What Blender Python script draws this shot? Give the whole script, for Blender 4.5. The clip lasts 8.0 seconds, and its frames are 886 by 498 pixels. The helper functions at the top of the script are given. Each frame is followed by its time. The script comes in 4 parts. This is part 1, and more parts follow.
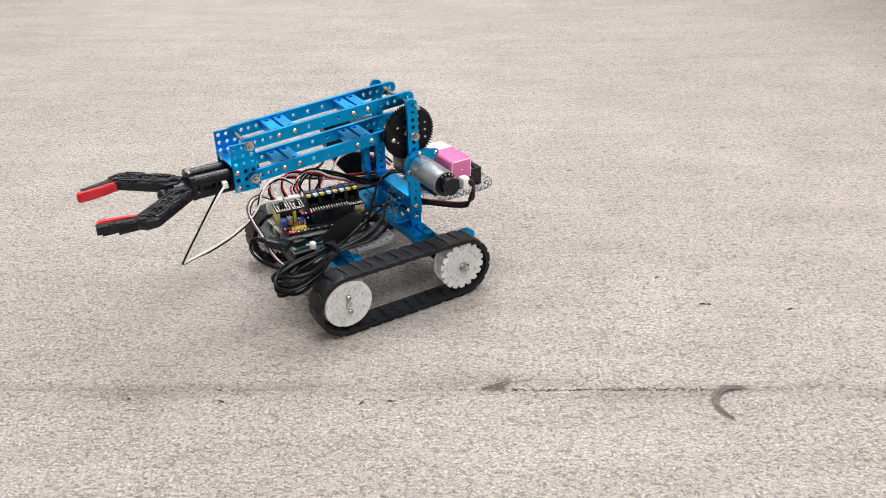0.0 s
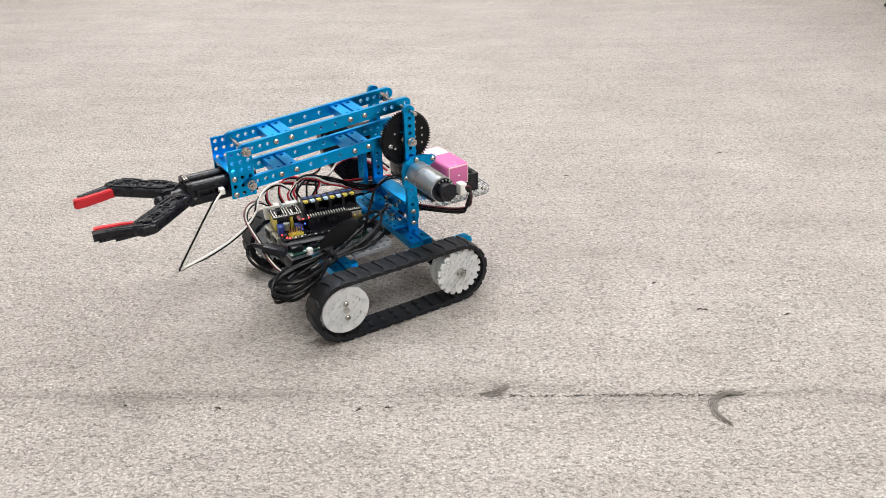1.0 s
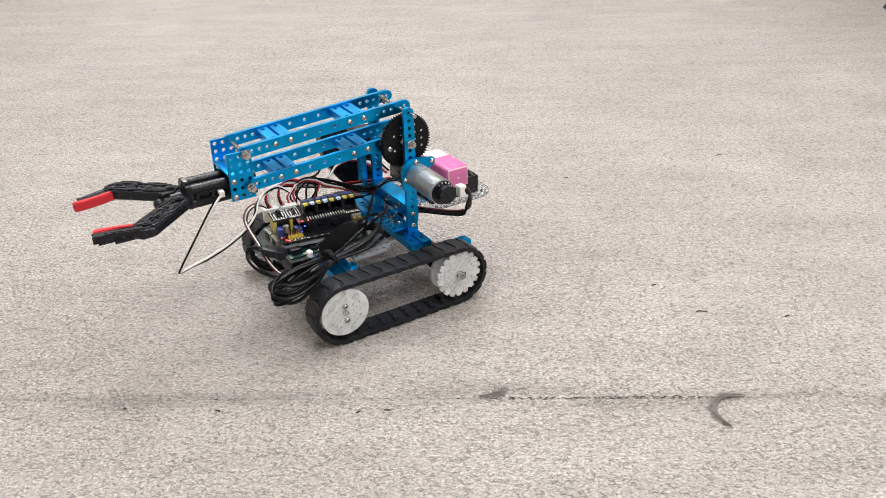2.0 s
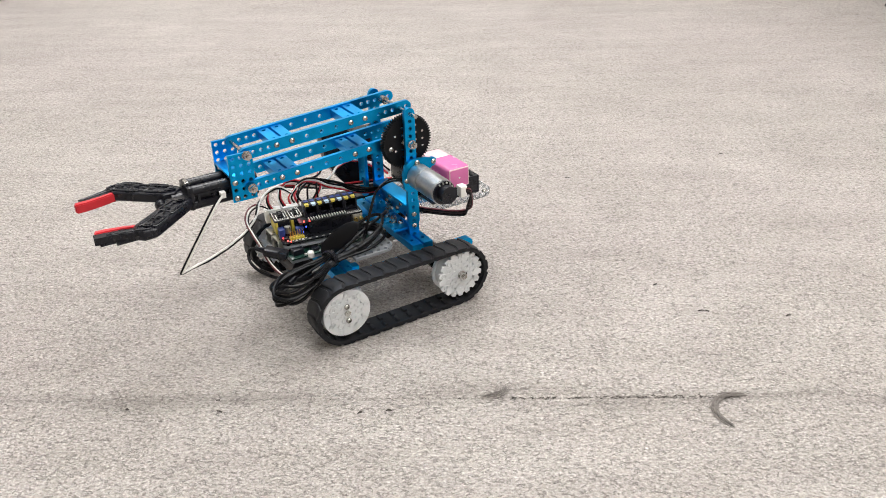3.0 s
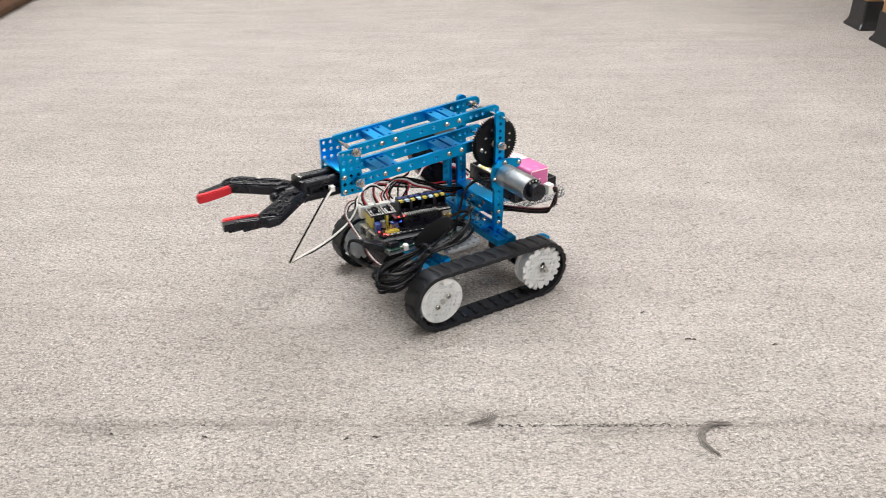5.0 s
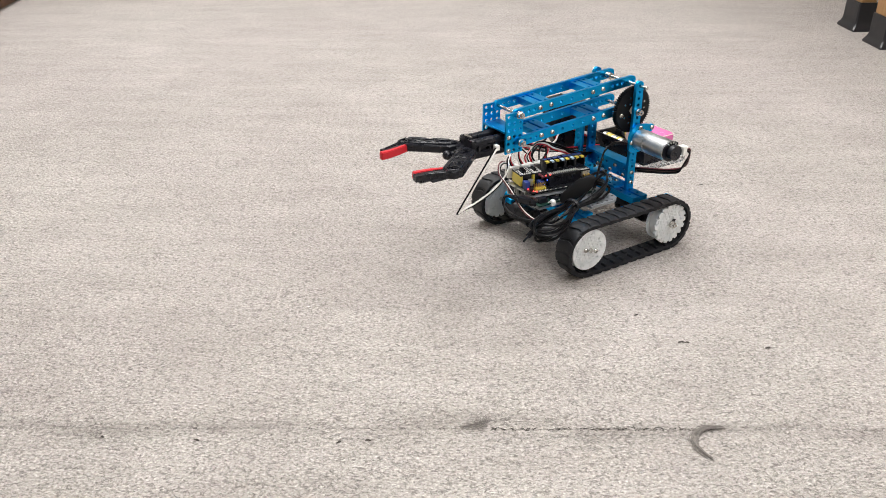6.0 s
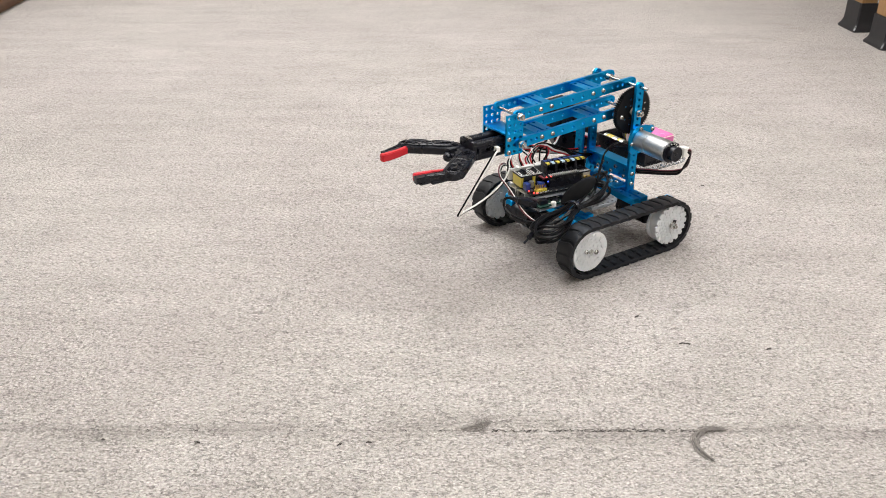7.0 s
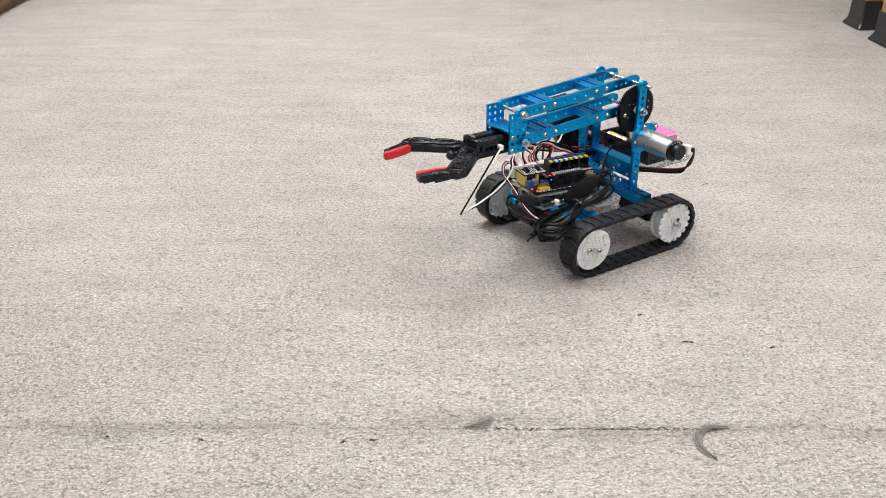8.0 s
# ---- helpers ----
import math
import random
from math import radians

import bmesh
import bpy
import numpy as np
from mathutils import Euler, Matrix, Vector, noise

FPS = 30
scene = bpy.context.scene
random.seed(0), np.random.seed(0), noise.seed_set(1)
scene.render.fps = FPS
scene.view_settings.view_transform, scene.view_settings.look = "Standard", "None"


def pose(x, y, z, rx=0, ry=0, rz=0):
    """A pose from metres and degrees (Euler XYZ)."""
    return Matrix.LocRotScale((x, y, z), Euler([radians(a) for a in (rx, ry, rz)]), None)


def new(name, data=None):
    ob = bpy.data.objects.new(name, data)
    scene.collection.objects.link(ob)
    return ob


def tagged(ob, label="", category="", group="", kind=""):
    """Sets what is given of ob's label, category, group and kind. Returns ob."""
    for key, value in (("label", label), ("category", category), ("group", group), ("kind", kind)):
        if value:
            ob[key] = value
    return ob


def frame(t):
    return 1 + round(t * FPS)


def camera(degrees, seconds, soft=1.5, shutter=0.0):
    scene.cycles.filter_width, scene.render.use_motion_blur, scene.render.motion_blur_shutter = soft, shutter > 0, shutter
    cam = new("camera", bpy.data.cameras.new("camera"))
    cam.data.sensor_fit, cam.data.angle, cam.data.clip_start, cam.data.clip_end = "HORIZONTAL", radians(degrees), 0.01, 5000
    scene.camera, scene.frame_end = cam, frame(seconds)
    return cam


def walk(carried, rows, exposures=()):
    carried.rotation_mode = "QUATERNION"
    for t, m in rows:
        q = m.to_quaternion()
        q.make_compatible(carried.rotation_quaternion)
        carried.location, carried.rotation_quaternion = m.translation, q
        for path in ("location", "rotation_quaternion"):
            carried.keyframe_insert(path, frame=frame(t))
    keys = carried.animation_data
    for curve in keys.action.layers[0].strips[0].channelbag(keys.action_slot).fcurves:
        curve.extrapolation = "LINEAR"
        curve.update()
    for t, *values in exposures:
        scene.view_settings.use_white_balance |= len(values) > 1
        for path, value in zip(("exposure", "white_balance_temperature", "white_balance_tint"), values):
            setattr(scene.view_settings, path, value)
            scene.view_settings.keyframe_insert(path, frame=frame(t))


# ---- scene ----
cam = camera(54.566, 8.0, soft=0.9, shutter=0.33)
walk(cam, [
    (0, pose(0.3604, 0.7632, 0.4999, 60.768, 1.009, 148.142)),
    (0.5, pose(0.3586, 0.7625, 0.5013, 60.925, 1.000, 148.099)),
    (1, pose(0.3597, 0.7627, 0.5003, 61.103, 1.021, 147.946)),
    (1.5, pose(0.3595, 0.7628, 0.5004, 61.213, 1.001, 147.911)),
    (3, pose(0.3585, 0.7636, 0.5014, 61.212, 1.309, 147.961)),
    (3.5, pose(0.3588, 0.7641, 0.5013, 61.329, 1.290, 147.909)),
    (4, pose(0.3577, 0.7648, 0.5019, 61.784, 1.225, 147.951)),
    (4.5, pose(0.3594, 0.7646, 0.5020, 62.649, 0.931, 147.807)),
    (4.7, pose(0.3597, 0.7644, 0.5025, 62.807, 0.675, 147.758)),
    (5.8, pose(0.3566, 0.7612, 0.5055, 62.750, 0.150, 147.150)),
    (6, pose(0.3566, 0.7602, 0.5067, 62.684, 0.050, 147.253)),
    (6.5, pose(0.3557, 0.7604, 0.5070, 62.734, 0.115, 147.351)),
    (7, pose(0.3557, 0.7609, 0.5069, 62.800, 0.227, 147.288)),
    (7.5, pose(0.3558, 0.7610, 0.5070, 62.802, 0.280, 147.382)),
    (8, pose(0.3553, 0.7619, 0.5076, 62.657, 0.303, 147.546)),
], exposures=[(0, 0.0), (8, 0.0)])

# ---- world and light ----
world = bpy.data.worlds.new("room_air")
scene.world = world
world.use_nodes = True
world.node_tree.nodes["Background"].inputs[0].default_value = (0.9, 0.95, 1.0, 1)
world.node_tree.nodes["Background"].inputs[1].default_value = 0.02

ROOM = dict(x0=-3.2, x1=2.6, y0=-3.5, y1=2.7, h=2.7)
LAMPS = [(-0.45, -0.6, 43), (-1.2, 1.25, 26), (0.1, 1.75, 28), (-0.35, -1.9, 42), (1.2, -1.7, 6)]
LAMP_SIZE = (1.2, 1.2)
for lx, ly, watts in LAMPS:
    lamp = bpy.data.lights.new("ceiling_tube_light", "AREA")
    lamp.shape, lamp.size, lamp.size_y = "RECTANGLE", LAMP_SIZE[0], LAMP_SIZE[1]
    lamp.energy, lamp.color = watts, (0.972, 0.974, 0.972)
    ob = new("ceiling_tube_light", lamp)
    ob.matrix_world = pose(lx, ly, ROOM["h"] - 0.075)


# ---- materials ----
class Nodes:
    """A node material with short ways to add and join nodes."""

    def __init__(self, name, **values):
        self.mat = bpy.data.materials.new(name)
        self.mat.use_nodes = True
        self.tree = self.mat.node_tree
        self.bsdf = self.tree.nodes["Principled BSDF"]
        for key, value in values.items():
            key = {"base": "Base Color", "rough": "Roughness", "metal": "Metallic", "coat": "Coat Weight", "glass": "Transmission Weight",
                   "sss": "Subsurface Weight", "alpha": "Alpha", "ior": "IOR", "spec": "Specular IOR Level"}[key]
            self.bsdf.inputs[key].default_value = (*value, 1) if isinstance(value, tuple) else value

    def add(self, kind, **sockets):
        node = self.tree.nodes.new(kind)
        for key, value in sockets.items():
            node.inputs[key.replace("_", " ")].default_value = value
        return node

    def join(self, a, b):
        self.tree.links.new(a, b)

    def coords(self, scale=(1, 1, 1), turn=0):
        tc = self.add("ShaderNodeTexCoord")
        mp = self.add("ShaderNodeMapping", Scale=tuple(1 / c for c in scale), Rotation=(0, 0, turn))
        mp.vector_type = "TEXTURE"
        self.join(tc.outputs["Object"], mp.inputs["Vector"])
        return mp.outputs[0]

    def noise(self, vec, scale, detail=4, rough=0.6):
        n = self.add("ShaderNodeTexNoise", Scale=scale, Detail=detail, Roughness=rough)
        self.join(vec, n.inputs["Vector"])
        return n.outputs["Fac"]

    def ramp(self, fac, stops):
        r = self.add("ShaderNodeValToRGB")
        el = r.color_ramp.elements
        while len(el) < len(stops):
            el.new(0.5)
        for e, (p, c) in zip(el, stops):
            e.position, e.color = p, (*c, 1) if isinstance(c, tuple) else (c, c, c, 1)
        self.join(fac, r.inputs[0])
        return r.outputs[0]

    def mix(self, fac, a, b, how="MIX"):
        m = self.tree.nodes.new("ShaderNodeMix")
        m.data_type, m.blend_type = "RGBA", how
        for s, v in ((m.inputs[0], fac), (m.inputs[6], a), (m.inputs[7], b)):
            if isinstance(v, (int, float)):
                s.default_value = v if s.type == "VALUE" else (v, v, v, 1)
            elif isinstance(v, tuple):
                s.default_value = (*v, 1)
            else:
                self.join(v, s)
        return m.outputs[2]

    def bump(self, height, strength=0.4, distance=0.001):
        b = self.add("ShaderNodeBump", Strength=strength, Distance=distance)
        self.join(height, b.inputs["Height"])
        self.join(b.outputs[0], self.bsdf.inputs["Normal"])

    def color(self, out):
        self.join(out, self.bsdf.inputs["Base Color"])

    def rough(self, out):
        self.join(out, self.bsdf.inputs["Roughness"])


def worn(name, base, rough, metal=0.0, vary=0.15, grain=900, bump=0.15, spots=60, **more):
    """A plain surface with blotches at two scales, uneven gloss and fine relief."""
    n = Nodes(name, base=base, rough=rough, metal=metal, **more)
    v = n.coords()
    fine, broad = n.noise(v, grain, 3), n.noise(v, spots, 4)
    dark = tuple(c * (1 - vary) for c in base)
    light = tuple(min(1, c * (1 + vary)) for c in base)
    n.color(n.mix(0.35, n.ramp(broad, [(0.3, dark), (0.7, light)]), n.ramp(fine, [(0.3, dark), (0.7, light)])))
    n.rough(n.ramp(broad, [(0.25, max(0.05, rough - 0.08)), (0.75, min(1, rough + 0.1))]))
    n.bump(fine, bump, 0.0003)
    n.bsdf.inputs["Subsurface Radius"].default_value = (1.0, 0.95, 0.92)
    n.bsdf.inputs["Subsurface Scale"].default_value = 0.003
    return n.mat


SEAM_TURN = math.atan2(0.415, -0.639)  # the carpet's run, the way of its seam


def carpet_material():
    n = Nodes("carpet_loop_pile", rough=0.95, spec=0.1)
    v = n.coords((1, 1, 1), SEAM_TURN)
    vs = n.coords((0.78, 1, 1), SEAM_TURN)
    streak = n.coords((0.16, 1, 1), SEAM_TURN)
    # tufts: cells of a few millimetres, pushed about so that their creases run crooked
    push = n.add("ShaderNodeTexNoise", Scale=300, Detail=2)
    n.join(vs, push.inputs["Vector"])
    shove = n.tree.nodes.new("ShaderNodeVectorMath")
    shove.operation = "MULTIPLY_ADD"
    n.join(push.outputs["Color"], shove.inputs[0])
    shove.inputs[1].default_value = (0.006, 0.006, 0)
    n.join(vs, shove.inputs[2])
    tuft = n.add("ShaderNodeTexVoronoi", Scale=300)
    n.join(shove.outputs[0], tuft.inputs["Vector"])
    fleck = n.noise(vs, 420, 3, 0.7)

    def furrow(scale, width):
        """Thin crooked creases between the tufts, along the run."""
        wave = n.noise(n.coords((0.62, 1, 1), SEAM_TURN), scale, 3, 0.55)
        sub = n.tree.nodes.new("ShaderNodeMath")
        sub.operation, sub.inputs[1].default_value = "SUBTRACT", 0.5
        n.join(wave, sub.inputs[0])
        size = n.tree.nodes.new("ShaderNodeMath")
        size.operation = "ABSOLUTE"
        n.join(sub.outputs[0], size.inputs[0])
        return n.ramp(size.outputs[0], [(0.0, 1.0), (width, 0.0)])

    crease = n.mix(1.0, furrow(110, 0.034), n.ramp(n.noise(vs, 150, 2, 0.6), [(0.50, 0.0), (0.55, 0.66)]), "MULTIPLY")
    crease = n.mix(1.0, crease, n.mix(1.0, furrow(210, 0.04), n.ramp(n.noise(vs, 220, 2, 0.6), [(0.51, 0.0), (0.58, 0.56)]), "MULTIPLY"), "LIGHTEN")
    patchy = n.noise(v, 9, 3, 0.6)
    broad = n.noise(v, 2.2, 4, 0.55)
    mid = n.noise(streak, 26, 4, 0.6)
    wool = n.ramp(fleck, [(0.30, (0.34, 0.316, 0.294)), (0.43, (0.51, 0.48, 0.452)), (0.57, (0.65, 0.615, 0.583)), (0.72, (0.87, 0.835, 0.805))])
    # shade between the tufts and in the creases is put into the wool colour
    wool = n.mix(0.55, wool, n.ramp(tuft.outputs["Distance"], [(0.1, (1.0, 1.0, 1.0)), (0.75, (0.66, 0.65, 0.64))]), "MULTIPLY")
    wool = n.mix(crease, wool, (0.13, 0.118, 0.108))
    wool = n.mix(0.52, wool, n.ramp(mid, [(0.3, (0.79, 0.775, 0.765)), (0.62, (1.0, 1.0, 1.0))]), "MULTIPLY")
    wool = n.mix(0.5, wool, n.ramp(patchy, [(0.3, (0.86, 0.855, 0.855)), (0.65, (1.0, 1.0, 1.0))]), "MULTIPLY")
    wool = n.mix(0.7, wool, n.ramp(broad, [(0.3, (0.84, 0.835, 0.83)), (0.7, (1.0, 1.0, 1.0))]), "MULTIPLY")
    # uneven tint at two scales: beige and pinkish patches
    wool = n.mix(0.6, wool, n.ramp(n.noise(v, 1.6, 3, 0.6), [(0.35, (1.0, 0.967, 0.985)), (0.62, (1.0, 0.99, 0.985))]), "MULTIPLY")
    wool = n.mix(0.6, wool, n.ramp(n.noise(v, 30, 3, 0.6), [(0.35, (1.0, 0.985, 0.995)), (0.65, (0.995, 1.0, 0.985))]), "MULTIPLY")
    # trodden dirt along the seam
    sep = n.add("ShaderNodeSeparateXYZ")
    n.join(v, sep.inputs[0])
    off = n.tree.nodes.new("ShaderNodeMath")
    off.operation, off.inputs[1].default_value = "SUBTRACT", -math.sin(SEAM_TURN) * 0.001 + math.cos(SEAM_TURN) * 0.249
    n.join(sep.outputs["Y"], off.inputs[0])
    far = n.tree.nodes.new("ShaderNodeMath")
    far.operation = "ABSOLUTE"
    n.join(off.outputs[0], far.inputs[0])
    dirt = n.mix(1.0, n.ramp(far.outputs[0], [(0.004, 0.55), (0.030, 0.0)]), n.ramp(n.noise(streak, 40, 3), [(0.38, 0.0), (0.62, 1.0)]), "MULTIPLY")
    wool = n.mix(dirt, wool, n.mix(1.0, wool, (0.52, 0.51, 0.50), "MULTIPLY"))
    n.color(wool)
    height = n.mix(0.4, n.ramp(tuft.outputs["Distance"], [(0.0, 1.0), (0.8, 0.0)]), fleck)
    height = n.mix(crease, height, 0.0)
    n.bump(height, 1.0, 0.004)
    return n.mat


def wood_material(name, dark, light):
    n = Nodes(name, rough=0.5)
    v = n.coords((1, 1, 0.08))
    grain = n.noise(v, 90, 6, 0.65)
    broad = n.noise(v, 12, 3)
    n.color(n.mix(0.4, n.ramp(grain, [(0.3, dark), (0.7, light)]), n.ramp(broad, [(0.3, dark), (0.7, light)])))
    n.bump(grain, 0.2, 0.0005)
    return n.mat


def clear_material():
    n = Nodes("clear_acrylic", base=(0.8, 0.82, 0.84), rough=0.12, glass=0.88, ior=1.3)
    v = n.coords()
    n.rough(n.ramp(n.noise(v, 120, 4), [(0.3, 0.06), (0.75, 0.3)]))
    return n.mat


def glow_material(name, tint, strength):
    n = Nodes(name, base=tint, rough=0.4)
    n.bsdf.inputs["Emission Color"].default_value = (*tint, 1)
    n.bsdf.inputs["Emission Strength"].default_value = strength
    return n.mat


CARPET = carpet_material()
PAINT = worn("wall_paint", (0.58, 0.56, 0.52), 0.85, vary=0.04, grain=300, spots=3)
TILE = worn("ceiling_board", (0.78, 0.78, 0.76), 0.9, vary=0.05, grain=150, spots=5)
DIFFUSER = glow_material("lamp_diffuser", (1.0, 0.98, 0.96), 3.0)
WHITE_METAL = worn("white_enamel", (0.75, 0.75, 0.74), 0.4)
BLUE = worn("blue_anodised_aluminium", (0.005, 0.33, 0.71), 0.35, metal=1.0, vary=0.16, grain=1400, spots=45, bump=0.08)
STEEL = worn("bright_steel", (0.50, 0.49, 0.47), 0.22, metal=1.0, vary=0.15, spots=200)
SILVER = worn("zinc_motor_can", (0.50, 0.505, 0.51), 0.40, metal=1.0, vary=0.24, spots=55)
BLACK = worn("black_moulded_plastic", (0.0065, 0.007, 0.011), 0.28, vary=0.3, spots=90, spec=0.34)
GEAR = worn("black_nylon", (0.005, 0.005, 0.006), 0.45, vary=0.3, spots=90, spec=0.18)
RUBBER = worn("dark_grey_rubber", (0.0115, 0.012, 0.0145), 0.5, spec=0.3, vary=0.28, grain=700, bump=0.3, spots=60)
WIRE_BLACK = worn("black_cable_jacket", (0.004, 0.004, 0.005), 0.3, vary=0.3, spec=0.2)
WIRE_WHITE = worn("white_wire", (0.82, 0.80, 0.77), 0.4, vary=0.08)
WIRE_RED = worn("red_wire", (0.50, 0.018, 0.03), 0.35, vary=0.2)
WIRE_MAROON = worn("dull_maroon_wire", (0.12, 0.022, 0.03), 0.4, vary=0.2)
WIRE_BROWN = worn("brown_wire", (0.03, 0.012, 0.011), 0.4, vary=0.2)
RED = worn("red_rubber_pad", (0.52, 0.014, 0.024), 0.45, vary=0.12, spots=80)
WHEEL = worn("milky_white_plastic", (0.88, 0.89, 0.90), 0.38, vary=0.05, spots=60, sss=0.8, glass=0.2)
WHITE = worn("white_plastic", (0.75, 0.74, 0.71), 0.4, vary=0.06)
CLEAR = clear_material()
FROST = worn("frosted_acrylic", (0.36, 0.38, 0.41), 0.3, vary=0.08, spots=40, glass=0.45)
PCB_BLACK = worn("black_circuit_board", (0.008, 0.009, 0.011), 0.3, spec=0.3, vary=0.4, spots=250)
PCB_GREEN = worn("green_circuit_board", (0.005, 0.035, 0.024), 0.3, vary=0.4, spots=250)
YELLOW = worn("yellow_plastic", (0.58, 0.47, 0.06), 0.4, vary=0.1)
BLUE_DOT = worn("blue_sticker", (0.015, 0.04, 0.20), 0.4, vary=0.1)
PALE_BLUE = worn("pale_blue_sticker", (0.50, 0.66, 0.82), 0.4, vary=0.1)
PINK = worn("pink_gloss_plastic", (0.62, 0.15, 0.36), 0.24, vary=0.06, spots=40)
PALE_PINK = worn("pale_pink_plastic", (0.80, 0.55, 0.58), 0.28, vary=0.05, spots=40)
TIN = worn("tinned_port_shell", (0.55, 0.55, 0.52), 0.3, metal=0.9, vary=0.15, spots=200)
GOLD = worn("brass_pin", (0.65, 0.47, 0.16), 0.3, metal=0.9, vary=0.1)
BLUE_LED = glow_material("blue_indicator", (0.05, 0.12, 1.0), 3.0)
RED_LED = glow_material("red_indicator", (1.0, 0.06, 0.05), 4.0)
LINT = worn("grey_lint", (0.19, 0.172, 0.158), 0.95, vary=0.3, spots=300)
DARK_FLUFF = worn("dark_fibre", (0.06, 0.052, 0.045), 0.95, vary=0.3, spots=300)
WOOD = wood_material("honey_oak", (0.25, 0.125, 0.045), (0.42, 0.24, 0.10))
DARK_WOOD = wood_material("brown_wood", (0.11, 0.052, 0.024), (0.21, 0.105, 0.052))
BLACK_CAP = worn("black_leg_cap", (0.007, 0.007, 0.010), 0.35, vary=0.3, spots=30)


# ---- shaping ----
def box(bm, x0, x1, y0, y1, z0, z1, bevel=0.0, steps=2):
    r = bmesh.ops.create_cube(bm, size=1, matrix=Matrix.LocRotScale(((x0 + x1) / 2, (y0 + y1) / 2, (z0 + z1) / 2), None, (x1 - x0, y1 - y0, z1 - z0)))
    if bevel:
        edges = list({e for v in r["verts"] for e in v.link_edges})
        bmesh.ops.bevel(bm, geom=edges, offset=bevel, segments=steps, affect="EDGES", profile=0.5 if steps > 2 else 0.6)


def rod(bm, a, b, r, r2=None, n=16):
    a, b = Vector(a), Vector(b)
    m = Matrix.Translation((a + b) / 2) @ (b - a).to_track_quat("Z", "Y").to_matrix().to_4x4()
    bmesh.ops.create_cone(bm, cap_ends=True, segments=n, radius1=r, radius2=r if r2 is None else r2, depth=(b - a).length, matrix=m)


def spline(pts, steps=8):
    """Points on a smooth line through pts."""
    p = [Vector(q) for q in pts]
    p = [2 * p[0] - p[1], *p, 2 * p[-1] - p[-2]]
    out = []
    for i in range(1, len(p) - 2):
        for k in range(steps):
            t = k / steps
            out.append(0.5 * (2 * p[i] + (p[i + 1] - p[i - 1]) * t + (2 * p[i - 1] - 5 * p[i] + 4 * p[i + 1] - p[i + 2]) * t * t
                              + (3 * p[i] - p[i - 1] - 3 * p[i + 1] + p[i + 2]) * t ** 3))
    return [*out, p[-2]]


def tube(bm, pts, r, n=8, steps=8):
    """A round cable along a smooth line."""
    line = spline(pts, steps)
    rings, side = [], None
    for i, c in enumerate(line):
        way = (line[min(i + 1, len(line) - 1)] - line[max(i - 1, 0)]).normalized()
        if side is None:
            side = way.orthogonal().normalized()
        side = (side - way * side.dot(way)).normalized()
        up = way.cross(side)
        rings.append([bm.verts.new(c + r * (math.cos(a) * side + math.sin(a) * up)) for a in (2 * math.pi * k / n for k in range(n))])
    for a, b in zip(rings, rings[1:]):
        for k in range(n):
            bm.faces.new((a[k], a[(k + 1) % n], b[(k + 1) % n], b[k]))
    bm.faces.new(rings[0][::-1])
    bm.faces.new(rings[-1])


def thicken(bm, t):
    """Gives a flat sheet in the xy plane the depth t below it, holes and all."""
    faces, rim = list(bm.faces), [e for e in bm.edges if len(e.link_faces) == 1]
    low = {v: bm.verts.new(v.co - Vector((0, 0, t))) for v in list(bm.verts)}
    for f in faces:
        bm.faces.new([low[v] for v in reversed(f.verts)])
    for e in rim:
        bm.faces.new((e.verts[0], e.verts[1], low[e.verts[1]], low[e.verts[0]]))
    bmesh.ops.recalc_face_normals(bm, faces=list(bm.faces))


def holed(cols, rows, pitch_x, pitch_y, r, t, holes, round_ends=False, n=16, cells=None):
    """A plate of cols x rows cells with a round hole in each cell of holes; cell (0, 0) is centred on the origin, the top lies at z = 0."""
    bm = bmesh.new()
    hx, hy = pitch_x / 2, pitch_y / 2
    for i in range(cols):
        for j in range(rows):
            if cells is not None and (i, j) not in cells:
                continue
            cx, cy = i * pitch_x, j * pitch_y
            rim, hole = [], []
            for k in range(n):
                a = 2 * math.pi * k / n
                c, s = math.cos(a), math.sin(a)
                q = max(abs(c), abs(s))
                x, y = hx * c / q, hy * s / q
                if round_ends and rows == 1 and ((i == 0 and c < -0.01) or (i == cols - 1 and c > 0.01)):
                    x, y = hy * c, hy * s
                rim.append(bm.verts.new((cx + x, cy + y, 0)))
                hole.append((cx + r * c, cy + r * s, 0))
            if (i, j) in holes:
                hole = [bm.verts.new(p) for p in hole]
                for k in range(n):
                    bm.faces.new((rim[k], rim[(k + 1) % n], hole[(k + 1) % n], hole[k]))
            else:
                bm.faces.new(rim)
    bmesh.ops.remove_doubles(bm, verts=list(bm.verts), dist=0.02)
    thicken(bm, t)
    return bm


def soften(bm, x0, x1, y0, y1, r):
    """Rounds the corners of a plate that fills the rectangle."""
    for v in bm.verts:
        cx, cy = min(max(v.co.x, x0 + r), x1 - r), min(max(v.co.y, y0 + r), y1 - r)
        d = math.hypot(v.co.x - cx, v.co.y - cy)
        if d > r and v.co.x != cx and v.co.y != cy:
            v.co.x, v.co.y = cx + (v.co.x - cx) * r / d, cy + (v.co.y - cy) * r / d


def outline(pts, t):
    """A flat piece of thickness t with the given outline in xy, its top at z = 0."""
    bm = bmesh.new()
    bm.faces.new([bm.verts.new((x, y, 0)) for x, y in pts])
    thicken(bm, t)
    return bm


def turned(bm, m):
    bm.transform(m)
    return bm


def merge(bm, other):
    me = bpy.data.meshes.new("spare")
    other.to_mesh(me)
    other.free()
    bm.from_mesh(me)
    bpy.data.meshes.remove(me)


